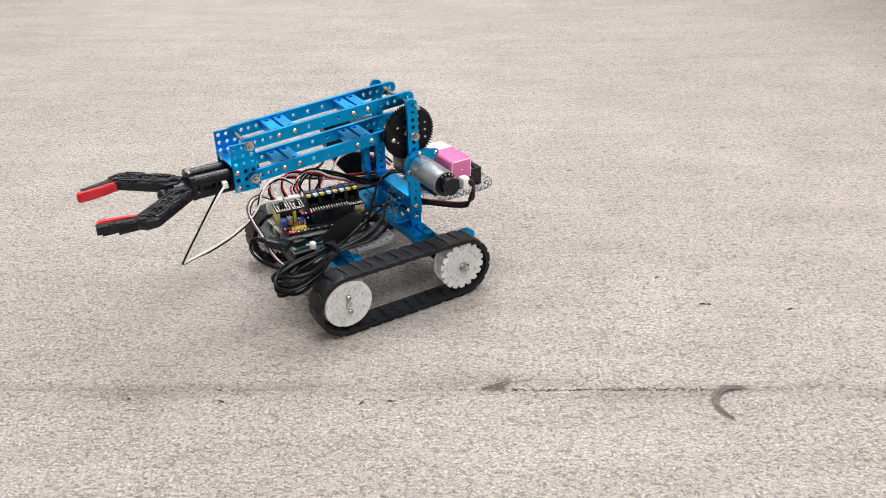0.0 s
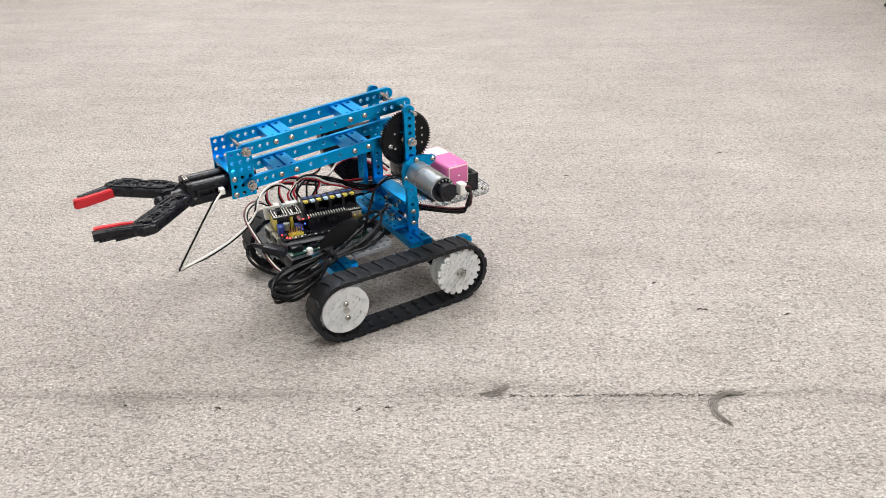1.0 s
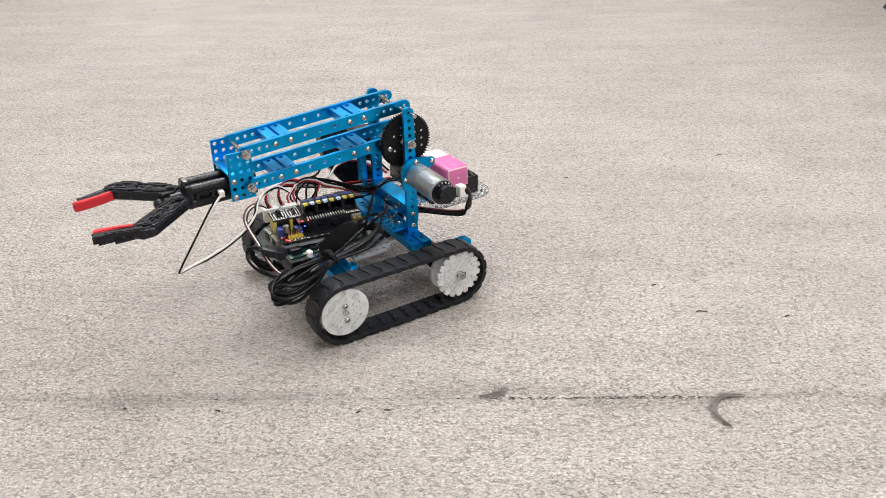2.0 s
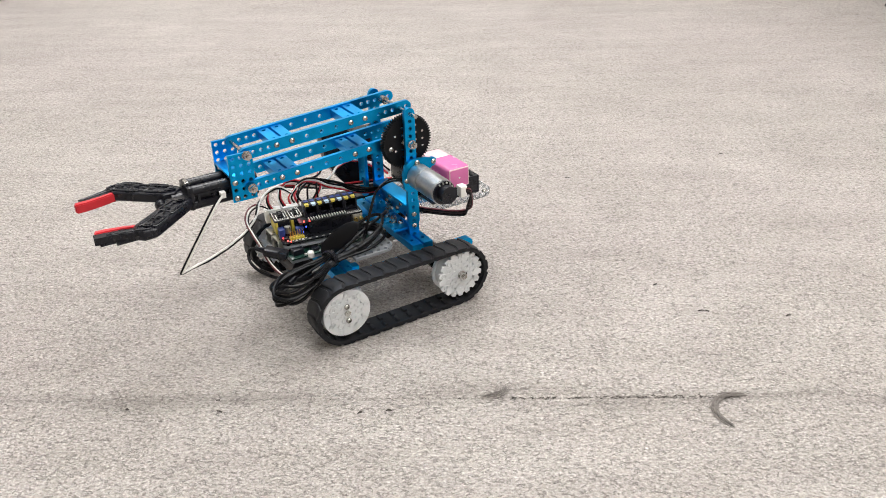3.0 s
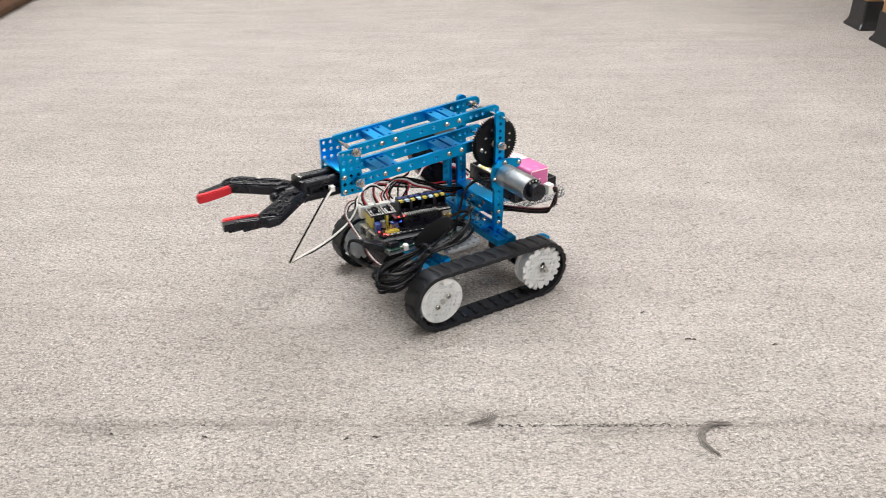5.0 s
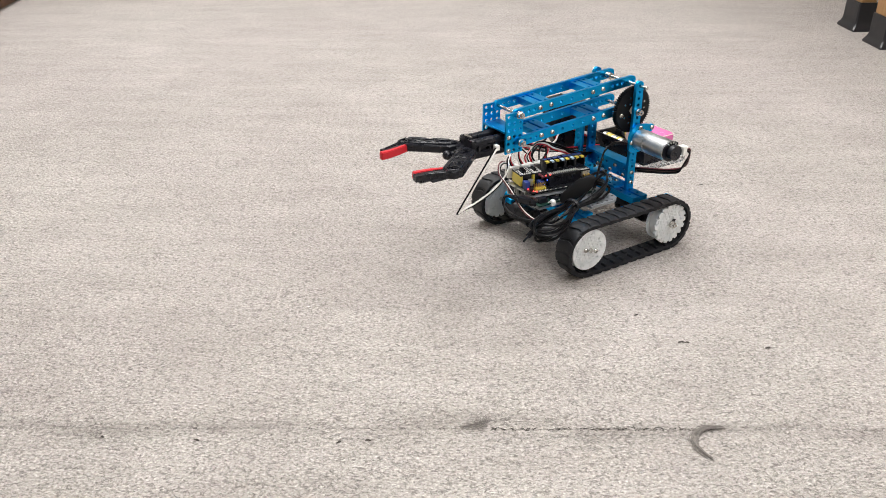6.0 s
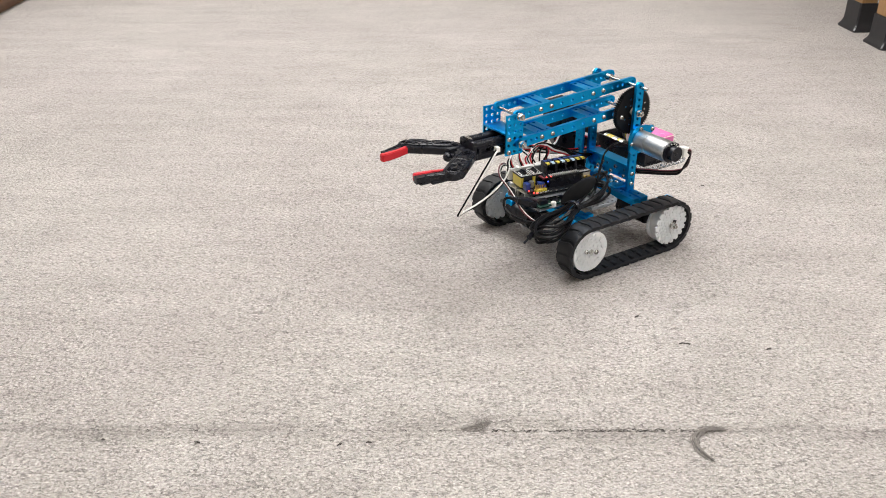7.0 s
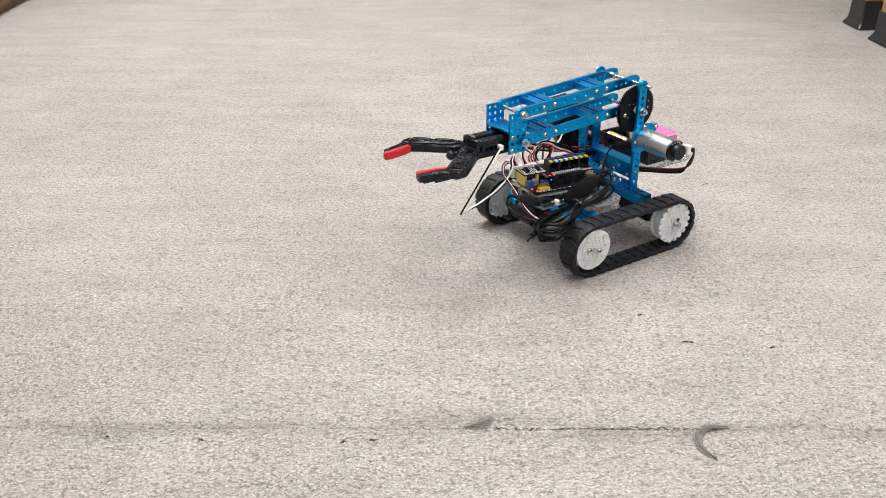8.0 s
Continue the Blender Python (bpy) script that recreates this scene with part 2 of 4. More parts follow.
def mesh_of(name, bm, material, angle=35, unit=0.001):
    """A mesh from a bmesh drawn in millimetres."""
    bmesh.ops.scale(bm, vec=(unit, unit, unit), verts=list(bm.verts))
    me = bpy.data.meshes.new(name)
    bm.to_mesh(me)
    bm.free()
    me.shade_smooth()
    me.set_sharp_from_angle(angle=radians(angle))
    me.materials.append(material)
    return me


def part(name, bm, material, parent, label="", at=None, unit=0.001):
    """ONE mesh object under a thing or a part; bm may be a mesh to share."""
    me = bm if isinstance(bm, bpy.types.Mesh) else mesh_of(name, bm, material, unit=unit)
    ob = new(name, me)
    ob.parent = parent
    if at is not None:
        ob.matrix_basis = at
    return tagged(ob, label)


def mm(x, y, z, rx=0, ry=0, rz=0):
    return pose(x / 1000, y / 1000, z / 1000, rx, ry, rz)


FACE_LEFT = pose(0, 0, 0, 90, 0, 180)   # a plate in xy stood up, its top towards +y, x reversed
STAND = pose(0, 0, 0, 0, -90, 0)


# ---- the room ----
def plain(name, bm, material, label="", category="", kind="structure", unit=1.0, at=None):
    ob = new(name, mesh_of(name, bm, material, unit=unit))
    if at is not None:
        ob.matrix_basis = at
    return tagged(ob, label, category, kind=kind)


SEAM = Vector((0.001, 0.249, 0))
ALONG = Vector((math.cos(SEAM_TURN), math.sin(SEAM_TURN), 0))
ACROSS = Vector((-ALONG.y, ALONG.x, 0))


def build_floor():
    """The carpet: one sheet with the narrow sunken seam between two widths."""
    bm = bmesh.new()
    us = [-6.0, *[-1.6 + 0.02 * k for k in range(161)], 6.0]
    rng = random.Random(4)
    rows = []
    for u in us:
        wob = rng.uniform(-0.0007, 0.0007)
        deep = 0.0013 if 0.0 < u < 0.21 else 0.0005
        wide = rng.uniform(0.0001, 0.0006) if -0.1 < u < 0.45 else 0.00015
        rows.append([bm.verts.new(SEAM + ALONG * u + ACROSS * v + Vector((0, 0, z)))
                     for v, z in ((-6, 0), (wob - wide - 0.003, 0.0), (wob - wide, -deep * 0.2), (wob, -deep), (wob + wide, -deep * 0.2), (wob + wide + 0.003, 0.0), (6, 0))])
    for a, b in zip(rows, rows[1:]):
        for k in range(6):
            bm.faces.new((a[k], a[k + 1], b[k + 1], b[k]))
    bmesh.ops.recalc_face_normals(bm, faces=list(bm.faces))
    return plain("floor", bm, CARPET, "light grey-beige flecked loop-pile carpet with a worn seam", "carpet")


build_floor()


def build_room():
    r = ROOM
    t = 0.12
    for name, (x0, x1, y0, y1) in {"wall_north": (r["x0"] - t, r["x1"] + t, r["y1"], r["y1"] + t), "wall_south": (r["x0"] - t, r["x1"] + t, r["y0"] - t, r["y0"]),
                                   "wall_west": (r["x0"] - t, r["x0"], r["y0"], r["y1"]), "wall_east": (r["x1"], r["x1"] + t, r["y0"], r["y1"])}.items():
        bm = bmesh.new()
        box(bm, x0, x1, y0, y1, -0.05, r["h"])
        plain(name, bm, PAINT, "plain off-white painted room wall", "wall")
    bm = bmesh.new()
    box(bm, r["x0"] - t, r["x1"] + t, r["y0"] - t, r["y1"] + t, r["h"] + 0.002, r["h"] + 0.12)
    plain("ceiling", bm, TILE, "plain white board ceiling", "ceiling")
    for lx, ly, watts in LAMPS:
        light = tagged(new("ceiling_light"), "white flat panel ceiling light, switched on", "ceiling light", "ceiling panel lights")
        light.matrix_basis = pose(lx, ly, r["h"])
        a, b = LAMP_SIZE[0] / 2, LAMP_SIZE[1] / 2
        bm = bmesh.new()
        for x0, x1, y0, y1 in ((-a - .03, a + .03, -b - .03, -b), (-a - .03, a + .03, b, b + .03), (-a - .03, -a, -b, b), (a, a + .03, -b, b)):
            box(bm, x0, x1, y0, y1, -0.06, 0.0, 0.003)
        part("frame", bm, WHITE_METAL, light, unit=1.0)
        bm = bmesh.new()
        box(bm, -a, a, -b, b, -0.055, -0.045)
        part("diffuser", bm, DIFFUSER, light, "glowing white diffuser", unit=1.0)


build_room()


def table(name_pose, label, depth_sign):
    """A wooden table on slab legs with black sleeves at the feet."""
    top = tagged(new("wooden_table"), label, "table", "tables at the room's edge")
    top.matrix_basis = name_pose
    long, deep = 1200, 560
    bm = bmesh.new()
    y0, y1 = (-long + 60, 60) if depth_sign < 0 else (-60, long - 60)
    box(bm, -deep + 30, 30, y0, y1, 720, 748, 4)
    part("tabletop", bm, WOOD, top)
    far = -long + 110 if depth_sign < 0 else long - 110
    for x in (0, -deep + 60):
        for y in (0, far):
            bm = bmesh.new()
            box(bm, x - 20, x + 20, y - 34, y + 34, 5, 720, 3)
            leg = part("leg", bm, WOOD, top, "honey-coloured wooden leg")
            bm = bmesh.new()
            loops = []
            for h, e in ((0, 12), (4, 12.5), (8, 10.5), (13, 7), (20, 4.8), (30, 4), (69, 3.6), (70, 2.6)):
                a, b, c = 20 + e, 34 + e, 3.0
                loops.append([bm.verts.new((x + u, y + v, h)) for u, v in ((-a + c, -b), (a - c, -b), (a, -b + c), (a, b - c), (a - c, b), (-a + c, b), (-a, b - c), (-a, -b + c))])
            for p, q in zip(loops, loops[1:]):
                for k in range(8):
                    bm.faces.new((p[k], p[(k + 1) % 8], q[(k + 1) % 8], q[k]))
            bm.faces.new(loops[0][::-1])
            bm.faces.new(loops[-1])
            part("foot_cap", bm, BLACK_CAP, leg, "black flared plastic foot sleeve")
    return top


table(pose(-1.731, -0.529, 0, 0, 0, -31), "wooden table with black foot sleeves on slab legs", -1)
table(pose(-1.624, -0.385, 0, 0, 0, -31), "wooden table with black foot sleeves pushed close to another", 1)


def cabinet():
    ob = tagged(new("wooden_cabinet"), "low dark-brown wooden cabinet standing on the carpet", "cabinet")
    ob.matrix_basis = pose(0.097, -1.895, 0, 0, 0, 61)
    bm = bmesh.new()
    box(bm, -900, 60, -420, -18, 0, 700, 3)
    part("body", bm, DARK_WOOD, ob)
    for k in range(2):
        bm = bmesh.new()
        box(bm, -890 + 475 * k, -425 + 475 * k, -17, 0, 25, 690, 3)
        door = part("door", bm, DARK_WOOD, ob)
        bm = bmesh.new()
        rod(bm, (-445 + 50 * k, 0, 420), (-445 + 50 * k, 18, 420), 9, 12)
        part("knob", bm, STEEL, door, "steel knob")
    bm = bmesh.new()
    box(bm, -910, 70, -430, 12, 700, 722, 3)
    part("top", bm, DARK_WOOD, ob)


cabinet()


# ---- the robot, in millimetres: x forward, y to its left, z up ----
ARM = pose(0, 0, 0, 0, 3.85, 0)
UP = Matrix(((0, 1, 0, 0), (0, 0, 1, 0), (1, 0, 0, 0), (0, 0, 0, 1)))      # plate stood up along z, facing left
FRONT = Matrix(((0, 0, 1, 0), (1, 0, 0, 0), (0, 1, 0, 0), (0, 0, 0, 1)))   # plate stood up along y, facing forward
FLIP = pose(0, 0, 0, 180, 0, 0)

HUB_Z, HUB_X, BAND = 34.6, 67.4, 31.2
WHEEL_Z = HUB_Z + 2.0
TRACK_IN, TRACK_OUT = 76.0, 101.0

robot = tagged(new("tracked_robot"), "blue aluminium tracked robot with gripper arm on the carpet", "robot")


def screw_mesh(name="screw", r=2.9, h=2.2):
    bm = bmesh.new()
    ring = [(r, 0), (r * 0.97, h * 0.35), (r * 0.8, h * 0.75), (r * 0.5, h), (r * 0.45, h * 0.98), (r * 0.42, h * 0.35)]
    n, loops = 14, []
    for rr, z in ring:
        loops.append([bm.verts.new((rr * math.cos(2 * math.pi * k / n), rr * math.sin(2 * math.pi * k / n), z)) for k in range(n)])
    for a, b in zip(loops, loops[1:]):
        for k in range(n):
            bm.faces.new((a[k], a[(k + 1) % n], b[(k + 1) % n], b[k]))
    bm.faces.new(loops[-1])
    return mesh_of(name, bm, STEEL, 50)


def nut_mesh(r=4.0, h=5.2):
    bm = bmesh.new()
    rod(bm, (0, 0, 0), (0, 0, 1.2), r * 1.15, n=20)
    rod(bm, (0, 0, 1.2), (0, 0, h), r, n=6)
    rod(bm, (0, 0, h), (0, 0, h + 2.5), 2.0, n=12)
    return mesh_of("nut", bm, STEEL, 40)


SCREW, NUT = screw_mesh(r=3.1, h=2.4), nut_mesh()


def screws(parent, places, flip=False):
    for p in places:
        part("screw", SCREW, None, parent, at=mm(*p) @ (FLIP if flip else Matrix()))


def slot_beam(length, n_holes, pitch=16):
    """A flat beam 24 wide and 8 thick along x from 0, with a groove down its middle and holes either side."""
    bm = bmesh.new()
    cols = int(round(length / 8))
    for y in (-6.75, 6.75):
        merge(bm, turned(holed(cols, 1, length / cols, 10.5, 2.0, 8, {(c, 0) for c in n_holes}), Matrix.Translation((length / cols / 2, y, 0))))
    box(bm, 0, length, -1.49, 1.49, -8, -3)
    return bm


def build_arm():
    holes = {(c, 0) for c in (0, 1, 2, 3, 4, 6, 8, 10, 12, 14, 16, 18, 19, 20, 21, 22)}
    beam = mesh_of("arm_beam", holed(23, 1, 8, 12, 2.0, 4, holes, True), BLUE)
    for z, shift in ((193.1, 0.0), (161.1, 4.7)):
        for near, y in ((True, 21.0 + shift), (False, -17.5 + shift)):
            b = part("arm_beam", beam, None, robot, "long blue perforated arm beam", at=mm(122.6, y, z) @ ARM @ FACE_LEFT)
            if near:
                screws(b, [(s, 0, 0) for s in (32, 48, 112, 128)])
            else:
                screws(b, [(s, 0, -4) for s in (32, 48, 112, 128)], True)
            if near:
                part("nut", NUT, None, b, "steel pivot nut", at=mm(0, 0, 2.6))
        # cross members between the two beams
        for s in (40, 120):
            bm = slot_beam(34.4, (0, 3))
            turned(bm, Matrix.Translation((0, 0, 4)))
            turned(bm, Matrix(((0, 1, 0, 0), (1, 0, 0, 0), (0, 0, 1, 0), (0, 0, 0, 1))))
            bmesh.ops.recalc_face_normals(bm, faces=list(bm.faces))
            part("cross_member", bm, BLUE, robot, "short grooved blue cross beam", at=mm(122.6, shift - 17.45, z) @ ARM @ mm(-s, 0, 0))
    # pivots
    for x, z, y0, y1 in ((122.6, 193.1, -24, 30), (122.6, 161.1, -20, 33), (-45.0, 204.6, -42, 55), (-44.5, 172.6, -42, 52)):
        bm = bmesh.new()
        rod(bm, (x, y0, z), (x, y1, z), 2.0, n=14)
        part("pivot_rod", bm, STEEL, robot, "thin steel pivot rod")
    bm = bmesh.new()
    rod(bm, (-45, -17, 204.4), (-45, -8, 204.4), 4.2, n=18)
    part("collar", bm, STEEL, robot, "steel shaft collar")
    for y, flip in ((45.2, False), (-35.2, True)):
        part("nut", NUT, None, robot, "steel pivot nut", at=mm(-44.3, y, 172.6, -90 if not flip else 90))
    bm = bmesh.new()
    rod(bm, (-45, -35, 204.6), (-45, -40, 204.6), 4.5, n=6)
    part("nut", bm, STEEL, robot)


def build_front_bracket():
    """The channel that carries the gripper at the arm's end."""
    grid = {(i, j) for i in range(3) for j in range(6)}
    plate = mesh_of("bracket_plate", holed(3, 6, 8, 8, 2.0, 2.5, grid), BLUE)
    for y in (24.0, -20.5):
        b = part("bracket_plate", plate, None, robot, "blue perforated end plate", at=mm(137.2, y, 152.4) @ FACE_LEFT)
        if y > 0:
            screws(b, [(0, 0, 0), (0, 16, 0)])
    bm = bmesh.new()
    box(bm, 117, 141, -20.4, 21.4, 172.5, 175, 0.4)
    box(bm, 117.2, 119.7, -20.4, 21.4, 150, 172.5, 0.4)
    part("bracket_web", bm, BLUE, robot)


def finger(side):
    """One half of the gripper: a ribbed elbow link and a jointed tip with a red pad inside."""
    z = 157
    back = mm(-1, 3, -2) if side > 0 else mm(0, 0, 0)
    tip_x, pad_x = (274, 272) if side > 0 else (268, 274)
    y = lambda v: v * side
    link = outline([(178, y(12)), (184, y(20)), (224, y(56)), (236, y(57)), (243, y(50)), (240, y(38)), (202, y(6)), (188, y(2))] if side < 0 else
                   [(178, y(12)), (188, y(2)), (202, y(6)), (240, y(38)), (243, y(50)), (236, y(57)), (224, y(56)), (184, y(20))], 9)
    turned(link, Matrix.Translation((0, 0, z + 5)))
    bmesh.ops.bevel(link, geom=[e for e in link.edges], offset=1.2, segments=1, affect="EDGES")
    # raised ribs and bosses on the link's top
    for u, v, r in ((189, 11, 4.2), (205, 22, 3.2), (216, 36, 3.2), (229, 46, 4.2)):
        rod(link, (u, y(v), z + 4.5), (u, y(v), z + 6.8), r, n=14)
        rod(link, (u, y(v), z + 6.8), (u, y(v), z + 7.4), r * 0.55, n=10)
    for (a, b), (c, d) in (((196, 11), (234, 40)), ((190, 20), (226, 52)), ((203, 30), (212, 20)), ((214, 41), (224, 31)), ((205, 19), (211, 31)), ((216, 30), (223, 42)), ((187, 9), (196, 14)), ((228, 54), (240, 50)), ((240, 50), (238, 41)), ((185, 18), (190, 20))):
        rod(link, (a, y(b), z + 5.2), (c, y(d), z + 5.2), 1.1, n=8)
    # long raised ovals down both edges and a frame of cross webs
    for (a, b), (c, d), w in (((194, 9), (212, 22), 2.3), ((216, 26), (236, 43), 2.3), ((189, 20), (205, 34), 2.1), ((209, 38), (225, 52), 2.1)):
        way = Vector((c - a, d - b, 0)).normalized()
        across = Vector((-way.y, way.x, 0))
        ring = []
        for k in range(17):
            t = 2 * math.pi * k / 16
            p = Vector(((a + c) / 2, (b + d) / 2, 0)) + way * (math.hypot(c - a, d - b) / 2 * math.cos(t)) + across * (w * math.copysign(abs(math.sin(t)) ** 0.6, math.sin(t)))
            ring.append((p.x, y(p.y), z + 5.6))
        tube(link, ring, 0.8, 6, 2)
    ob = part("finger_link", link, BLACK, robot, "black ribbed plastic gripper link", at=back)
    tip = bmesh.new()
    merge(tip, turned(outline([(232, y(42)), (250, y(36.5)), (tip_x, y(34)), (tip_x + 1, y(42)), (262, y(43.5)), (252, y(46)), (236, y(53))], 7), Matrix.Translation((0, 0, z + 3.5))))
    box(tip, 236, 258, min(y(39), y(47.5)), max(y(39), y(47.5)), z - 6.0, z - 3.2, 0.9)
    box(tip, 256, tip_x - 3, min(y(36), y(44)), max(y(36), y(44)), z - 5.0, z - 3.3, 0.6)
    rod(tip, (240, y(46), z + 3.4), (264, y(40), z + 3.4), 1.0, n=8)
    rod(tip, (240, y(50), z + 3.4), (262, y(42.5), z + 3.4), 0.8, n=8)
    bmesh.ops.recalc_face_normals(tip, faces=list(tip.faces))
    tip_ob = part("finger_tip", tip, BLACK, ob, "black plastic finger tip")
    pad = outline([(228, y(36)), (237, y(36)), (250, y(31.5)), (264, y(28.5)), (pad_x, y(28)), (pad_x + 0.5, y(34.5)), (264, y(35)), (250, y(37)), (238, y(41)), (228, y(40))], 9)
    turned(pad, Matrix.Translation((0, 0, z + 4.5)))
    bmesh.ops.recalc_face_normals(pad, faces=list(pad.faces))
    bmesh.ops.bevel(pad, geom=list(pad.edges), offset=1.0, segments=2, affect="EDGES")
    part("grip_pad", pad, RED, ob, "glossy red rubber grip pad")


def build_gripper():
    bm = bmesh.new()
    for y, z in ((-9.5, 167), (9.5, 167), (-9.5, 153), (9.5, 153)):
        rod(bm, (112, y, z), (178, y, z), 4.9, n=18)
    box(bm, 112, 178, -10, 10, 150, 166.5, 1.5)
    for x0, x1, z0, z1 in ((138, 172, 162, 164.5), (138, 172, 154.5, 157), (138, 141, 157, 162), (154, 157, 157, 162), (169, 172, 157, 162)):
        box(bm, x0, x1, 9.8, 14.4, z0, z1, 0.7)
    for x in (120, 132):
        rod(bm, (x, 9, 160), (x, 13.5, 160), 2.4, n=14)
    part("gripper_body", bm, BLACK, robot, "black gripper drive housing with twin tubes", at=mm(0, 0, -2.5))
    bm = bmesh.new()
    box(bm, 174, 181, -14.5, 14.5, 148, 172.5, 4)
    rod(bm, (177.5, -8, 172), (177.5, 8, 172), 2.2, n=12)
    part("gripper_collar", bm, BLACK, robot, "black clamp collar", at=mm(0, 0, -2.5))
    # added plate that stands for the pale worn edge of the collar
    bm = bmesh.new()
    box(bm, 175.5, 179.5, -5, 5, 173.6, 174.6, 0.4)
    part("collar_edge", bm, STEEL, robot, "small pale plate for the collar's worn edge", at=mm(0, 0, -2.5))
    bm = bmesh.new()
    rod(bm, (186, -3, 157), (209, -3, 156), 3.6, n=18)
    bmesh.ops.create_uvsphere(bm, u_segments=18, v_segments=12, radius=5.6, matrix=Matrix.Translation((211, -3, 156)))
    rod(bm, (186, -3, 157), (200, -3, 157), 7, n=18)
    part("lead_screw_cap", bm, BLACK, robot, "black rounded spindle end", at=mm(-8, -1, -4))
    bm = bmesh.new()
    box(bm, 180, 200, -14, -4, 159, 163, 1)
    box(bm, 180, 200, 4, 14, 159, 163, 1)
    part("toggle_link", bm, BLACK, robot, "black toggle link", at=mm(0, 0, -2.5))
    finger(1)
    finger(-1)
    bm = bmesh.new()
    box(bm, 146.5, 151.5, 14, 20.5, 154, 160, 0.6)
    part("wire_plug", bm, WHITE, robot, "white gripper cable plug")


def gear_mesh(r, teeth, y0, y1):
    n = teeth * 4
    pts = []
    for k in range(n):
        rr = r if k % 4 in (0, 1) else r - 2.7
        a = 2 * math.pi * (k + (0.25 if k % 4 in (0, 2) else -0.25)) / n
        pts.append((rr * math.cos(a), rr * math.sin(a)))
    bm = outline(pts, y1 - y0)
    return bm


def build_tower():
    upright = mesh_of("upright", holed(18, 1, 8, 12, 2.0, 4, {(c, 0) for c in range(18)}, True), BLUE)
    near = part("upright", upright, None, robot, "blue perforated upright", at=mm(-43.4, 44.9, 69.3) @ UP)
    screws(near, [(10.3, 0, 0), (23.7, 0, 0)])
    far = part("upright", upright, None, robot, "blue perforated upright", at=mm(-43.4, -31, 69.3) @ UP)
    screws(far, [(10.3, 0, -4), (23.7, 0, -4)], True)
    # inner posts behind the far side
    post = mesh_of("inner_post", holed(8, 1, 8, 12, 2.0, 4, {(c, 0) for c in range(8)}, True), BLUE)
    part("inner_post", post, None, robot, "short blue perforated post", at=mm(-27, -40, 92, 0, 0, -80) @ UP)
    # the angle beam between the uprights: a wall, a ledge on top of it and a foot before it
    bm = turned(holed(9, 3, 8, 8, 2.0, 3, {(i, j) for i in range(9) for j in range(3) if (i + j) % 2 == 0}), mm(0, 0, 0))
    w = part("cross_wall", bm, BLUE, robot, "blue perforated plate between the uprights", at=mm(-46, -27, 84) @ FRONT)
    screws(w, [(8 * i, 8 * j, 0) for i, j in ((1, 2), (1, 0), (2, 1), (4, 2), (4, 0), (5, 1), (7, 2), (7, 0), (8, 1))])
    bm = bmesh.new()
    box(bm, -53, -35.5, -31, 40.8, 102.2, 105, 0.6)
    box(bm, -53, -49.2, -31, 40.8, 80, 102.1, 0.4)
    part("top_ledge", bm, BLUE, robot, "bright blue top flange")
    bm = turned(holed(7, 3, 8, 8, 2.0, 2.5, {(i, j) for i in range(7) for j in (0, 2)}), Matrix.Translation((-27, 6, 0)) @ pose(0, 0, 0, 0, 0, 90))
    bmesh.ops.translate(bm, vec=(0, -17, 0), verts=list(bm.verts))
    foot = part("foot_flange", bm, BLUE, robot, "blue perforated foot flange", at=mm(3, 0, 77.8))
    for y in (-4, 12, 28):
        part("screw", SCREW, None, foot, at=mm(-39, y, 0))
        part("nut", NUT, None, foot, at=mm(-46 if y < 0 else -33, y - 6, 0))
    # the drive gear
    gear = gear_mesh(29.0, 62, 0, 6)
    g = part("gear", gear, GEAR, robot, "black toothed drive gear", at=mm(-44.3, 36, 172.8) @ FACE_LEFT)
    screws(g, [(-19.5, -4.5, 0)])
    bm = bmesh.new()
    rod(bm, (0, 0, 0), (0, 0, 5), 5.5, n=18)
    part("hub", bm, WHITE, g, "white hub")
    # no holes are cut: pale discs imitate the bright carpet behind them
    bm = bmesh.new()
    for i in range(-2, 3):
        for j in range(-2, 3):
            if 0 < math.hypot(i, j) < 2.4 and (i, j) != (-2, 0):
                rod(bm, (i * 8 + 2, j * 8, 0.02), (i * 8 + 2, j * 8, 0.35), 1.25, n=10)
    part("hole_discs", bm, STEEL, g, "pale discs for the bright carpet seen through the gear's holes")
    # motor bracket and motor
    bm = outline([(-16, -12), (-10, -17), (8, -17), (14, -10), (15, 4), (18, 6), (21, 7), (23, 9), (23.5, 12), (23, 14), (20, 16), (16, 16), (10, 18), (-6, 19), (-14, 14), (-17, 4)], 3)
    br = part("motor_bracket", bm, BLUE, robot, "blue motor mounting plate", at=mm(-48, 48.2, 138) @ FACE_LEFT)
    screws(br, [(0, 14.5, 0), (-13, -3, 0), (19.5, 11.5, 0)])
    motor = bmesh.new()
    rod(motor, (-48, 48.2, 138), (-48, 66, 138), 13.2, n=40)
    rod(motor, (-48, 66, 138), (-48, 67, 138), 12.6, n=40)
    rod(motor, (-48, 67, 138), (-48, 99, 138), 13.2, n=40)
    bmesh.ops.bevel(motor, geom=[e for e in motor.edges if len(e.link_faces) == 2 and e.calc_face_angle(0) > 0.8], offset=0.8, segments=2, affect="EDGES")
    m = part("arm_motor", motor, SILVER, robot, "silver cylindrical gear motor")
    bm = bmesh.new()
    rod(bm, (-48, 99, 138), (-48, 101, 138), 12.4, n=32)
    rod(bm, (-49, 101, 138), (-49, 109, 138), 9.2, n=28)
    rod(bm, (-49, 109, 138), (-49, 109.6, 138), 1.6, n=10)
    box(bm, -62, -55, 100.5, 103, 133, 141, 0.5)
    part("encoder", bm, BLACK, m, "black encoder cap")
    bm = bmesh.new()
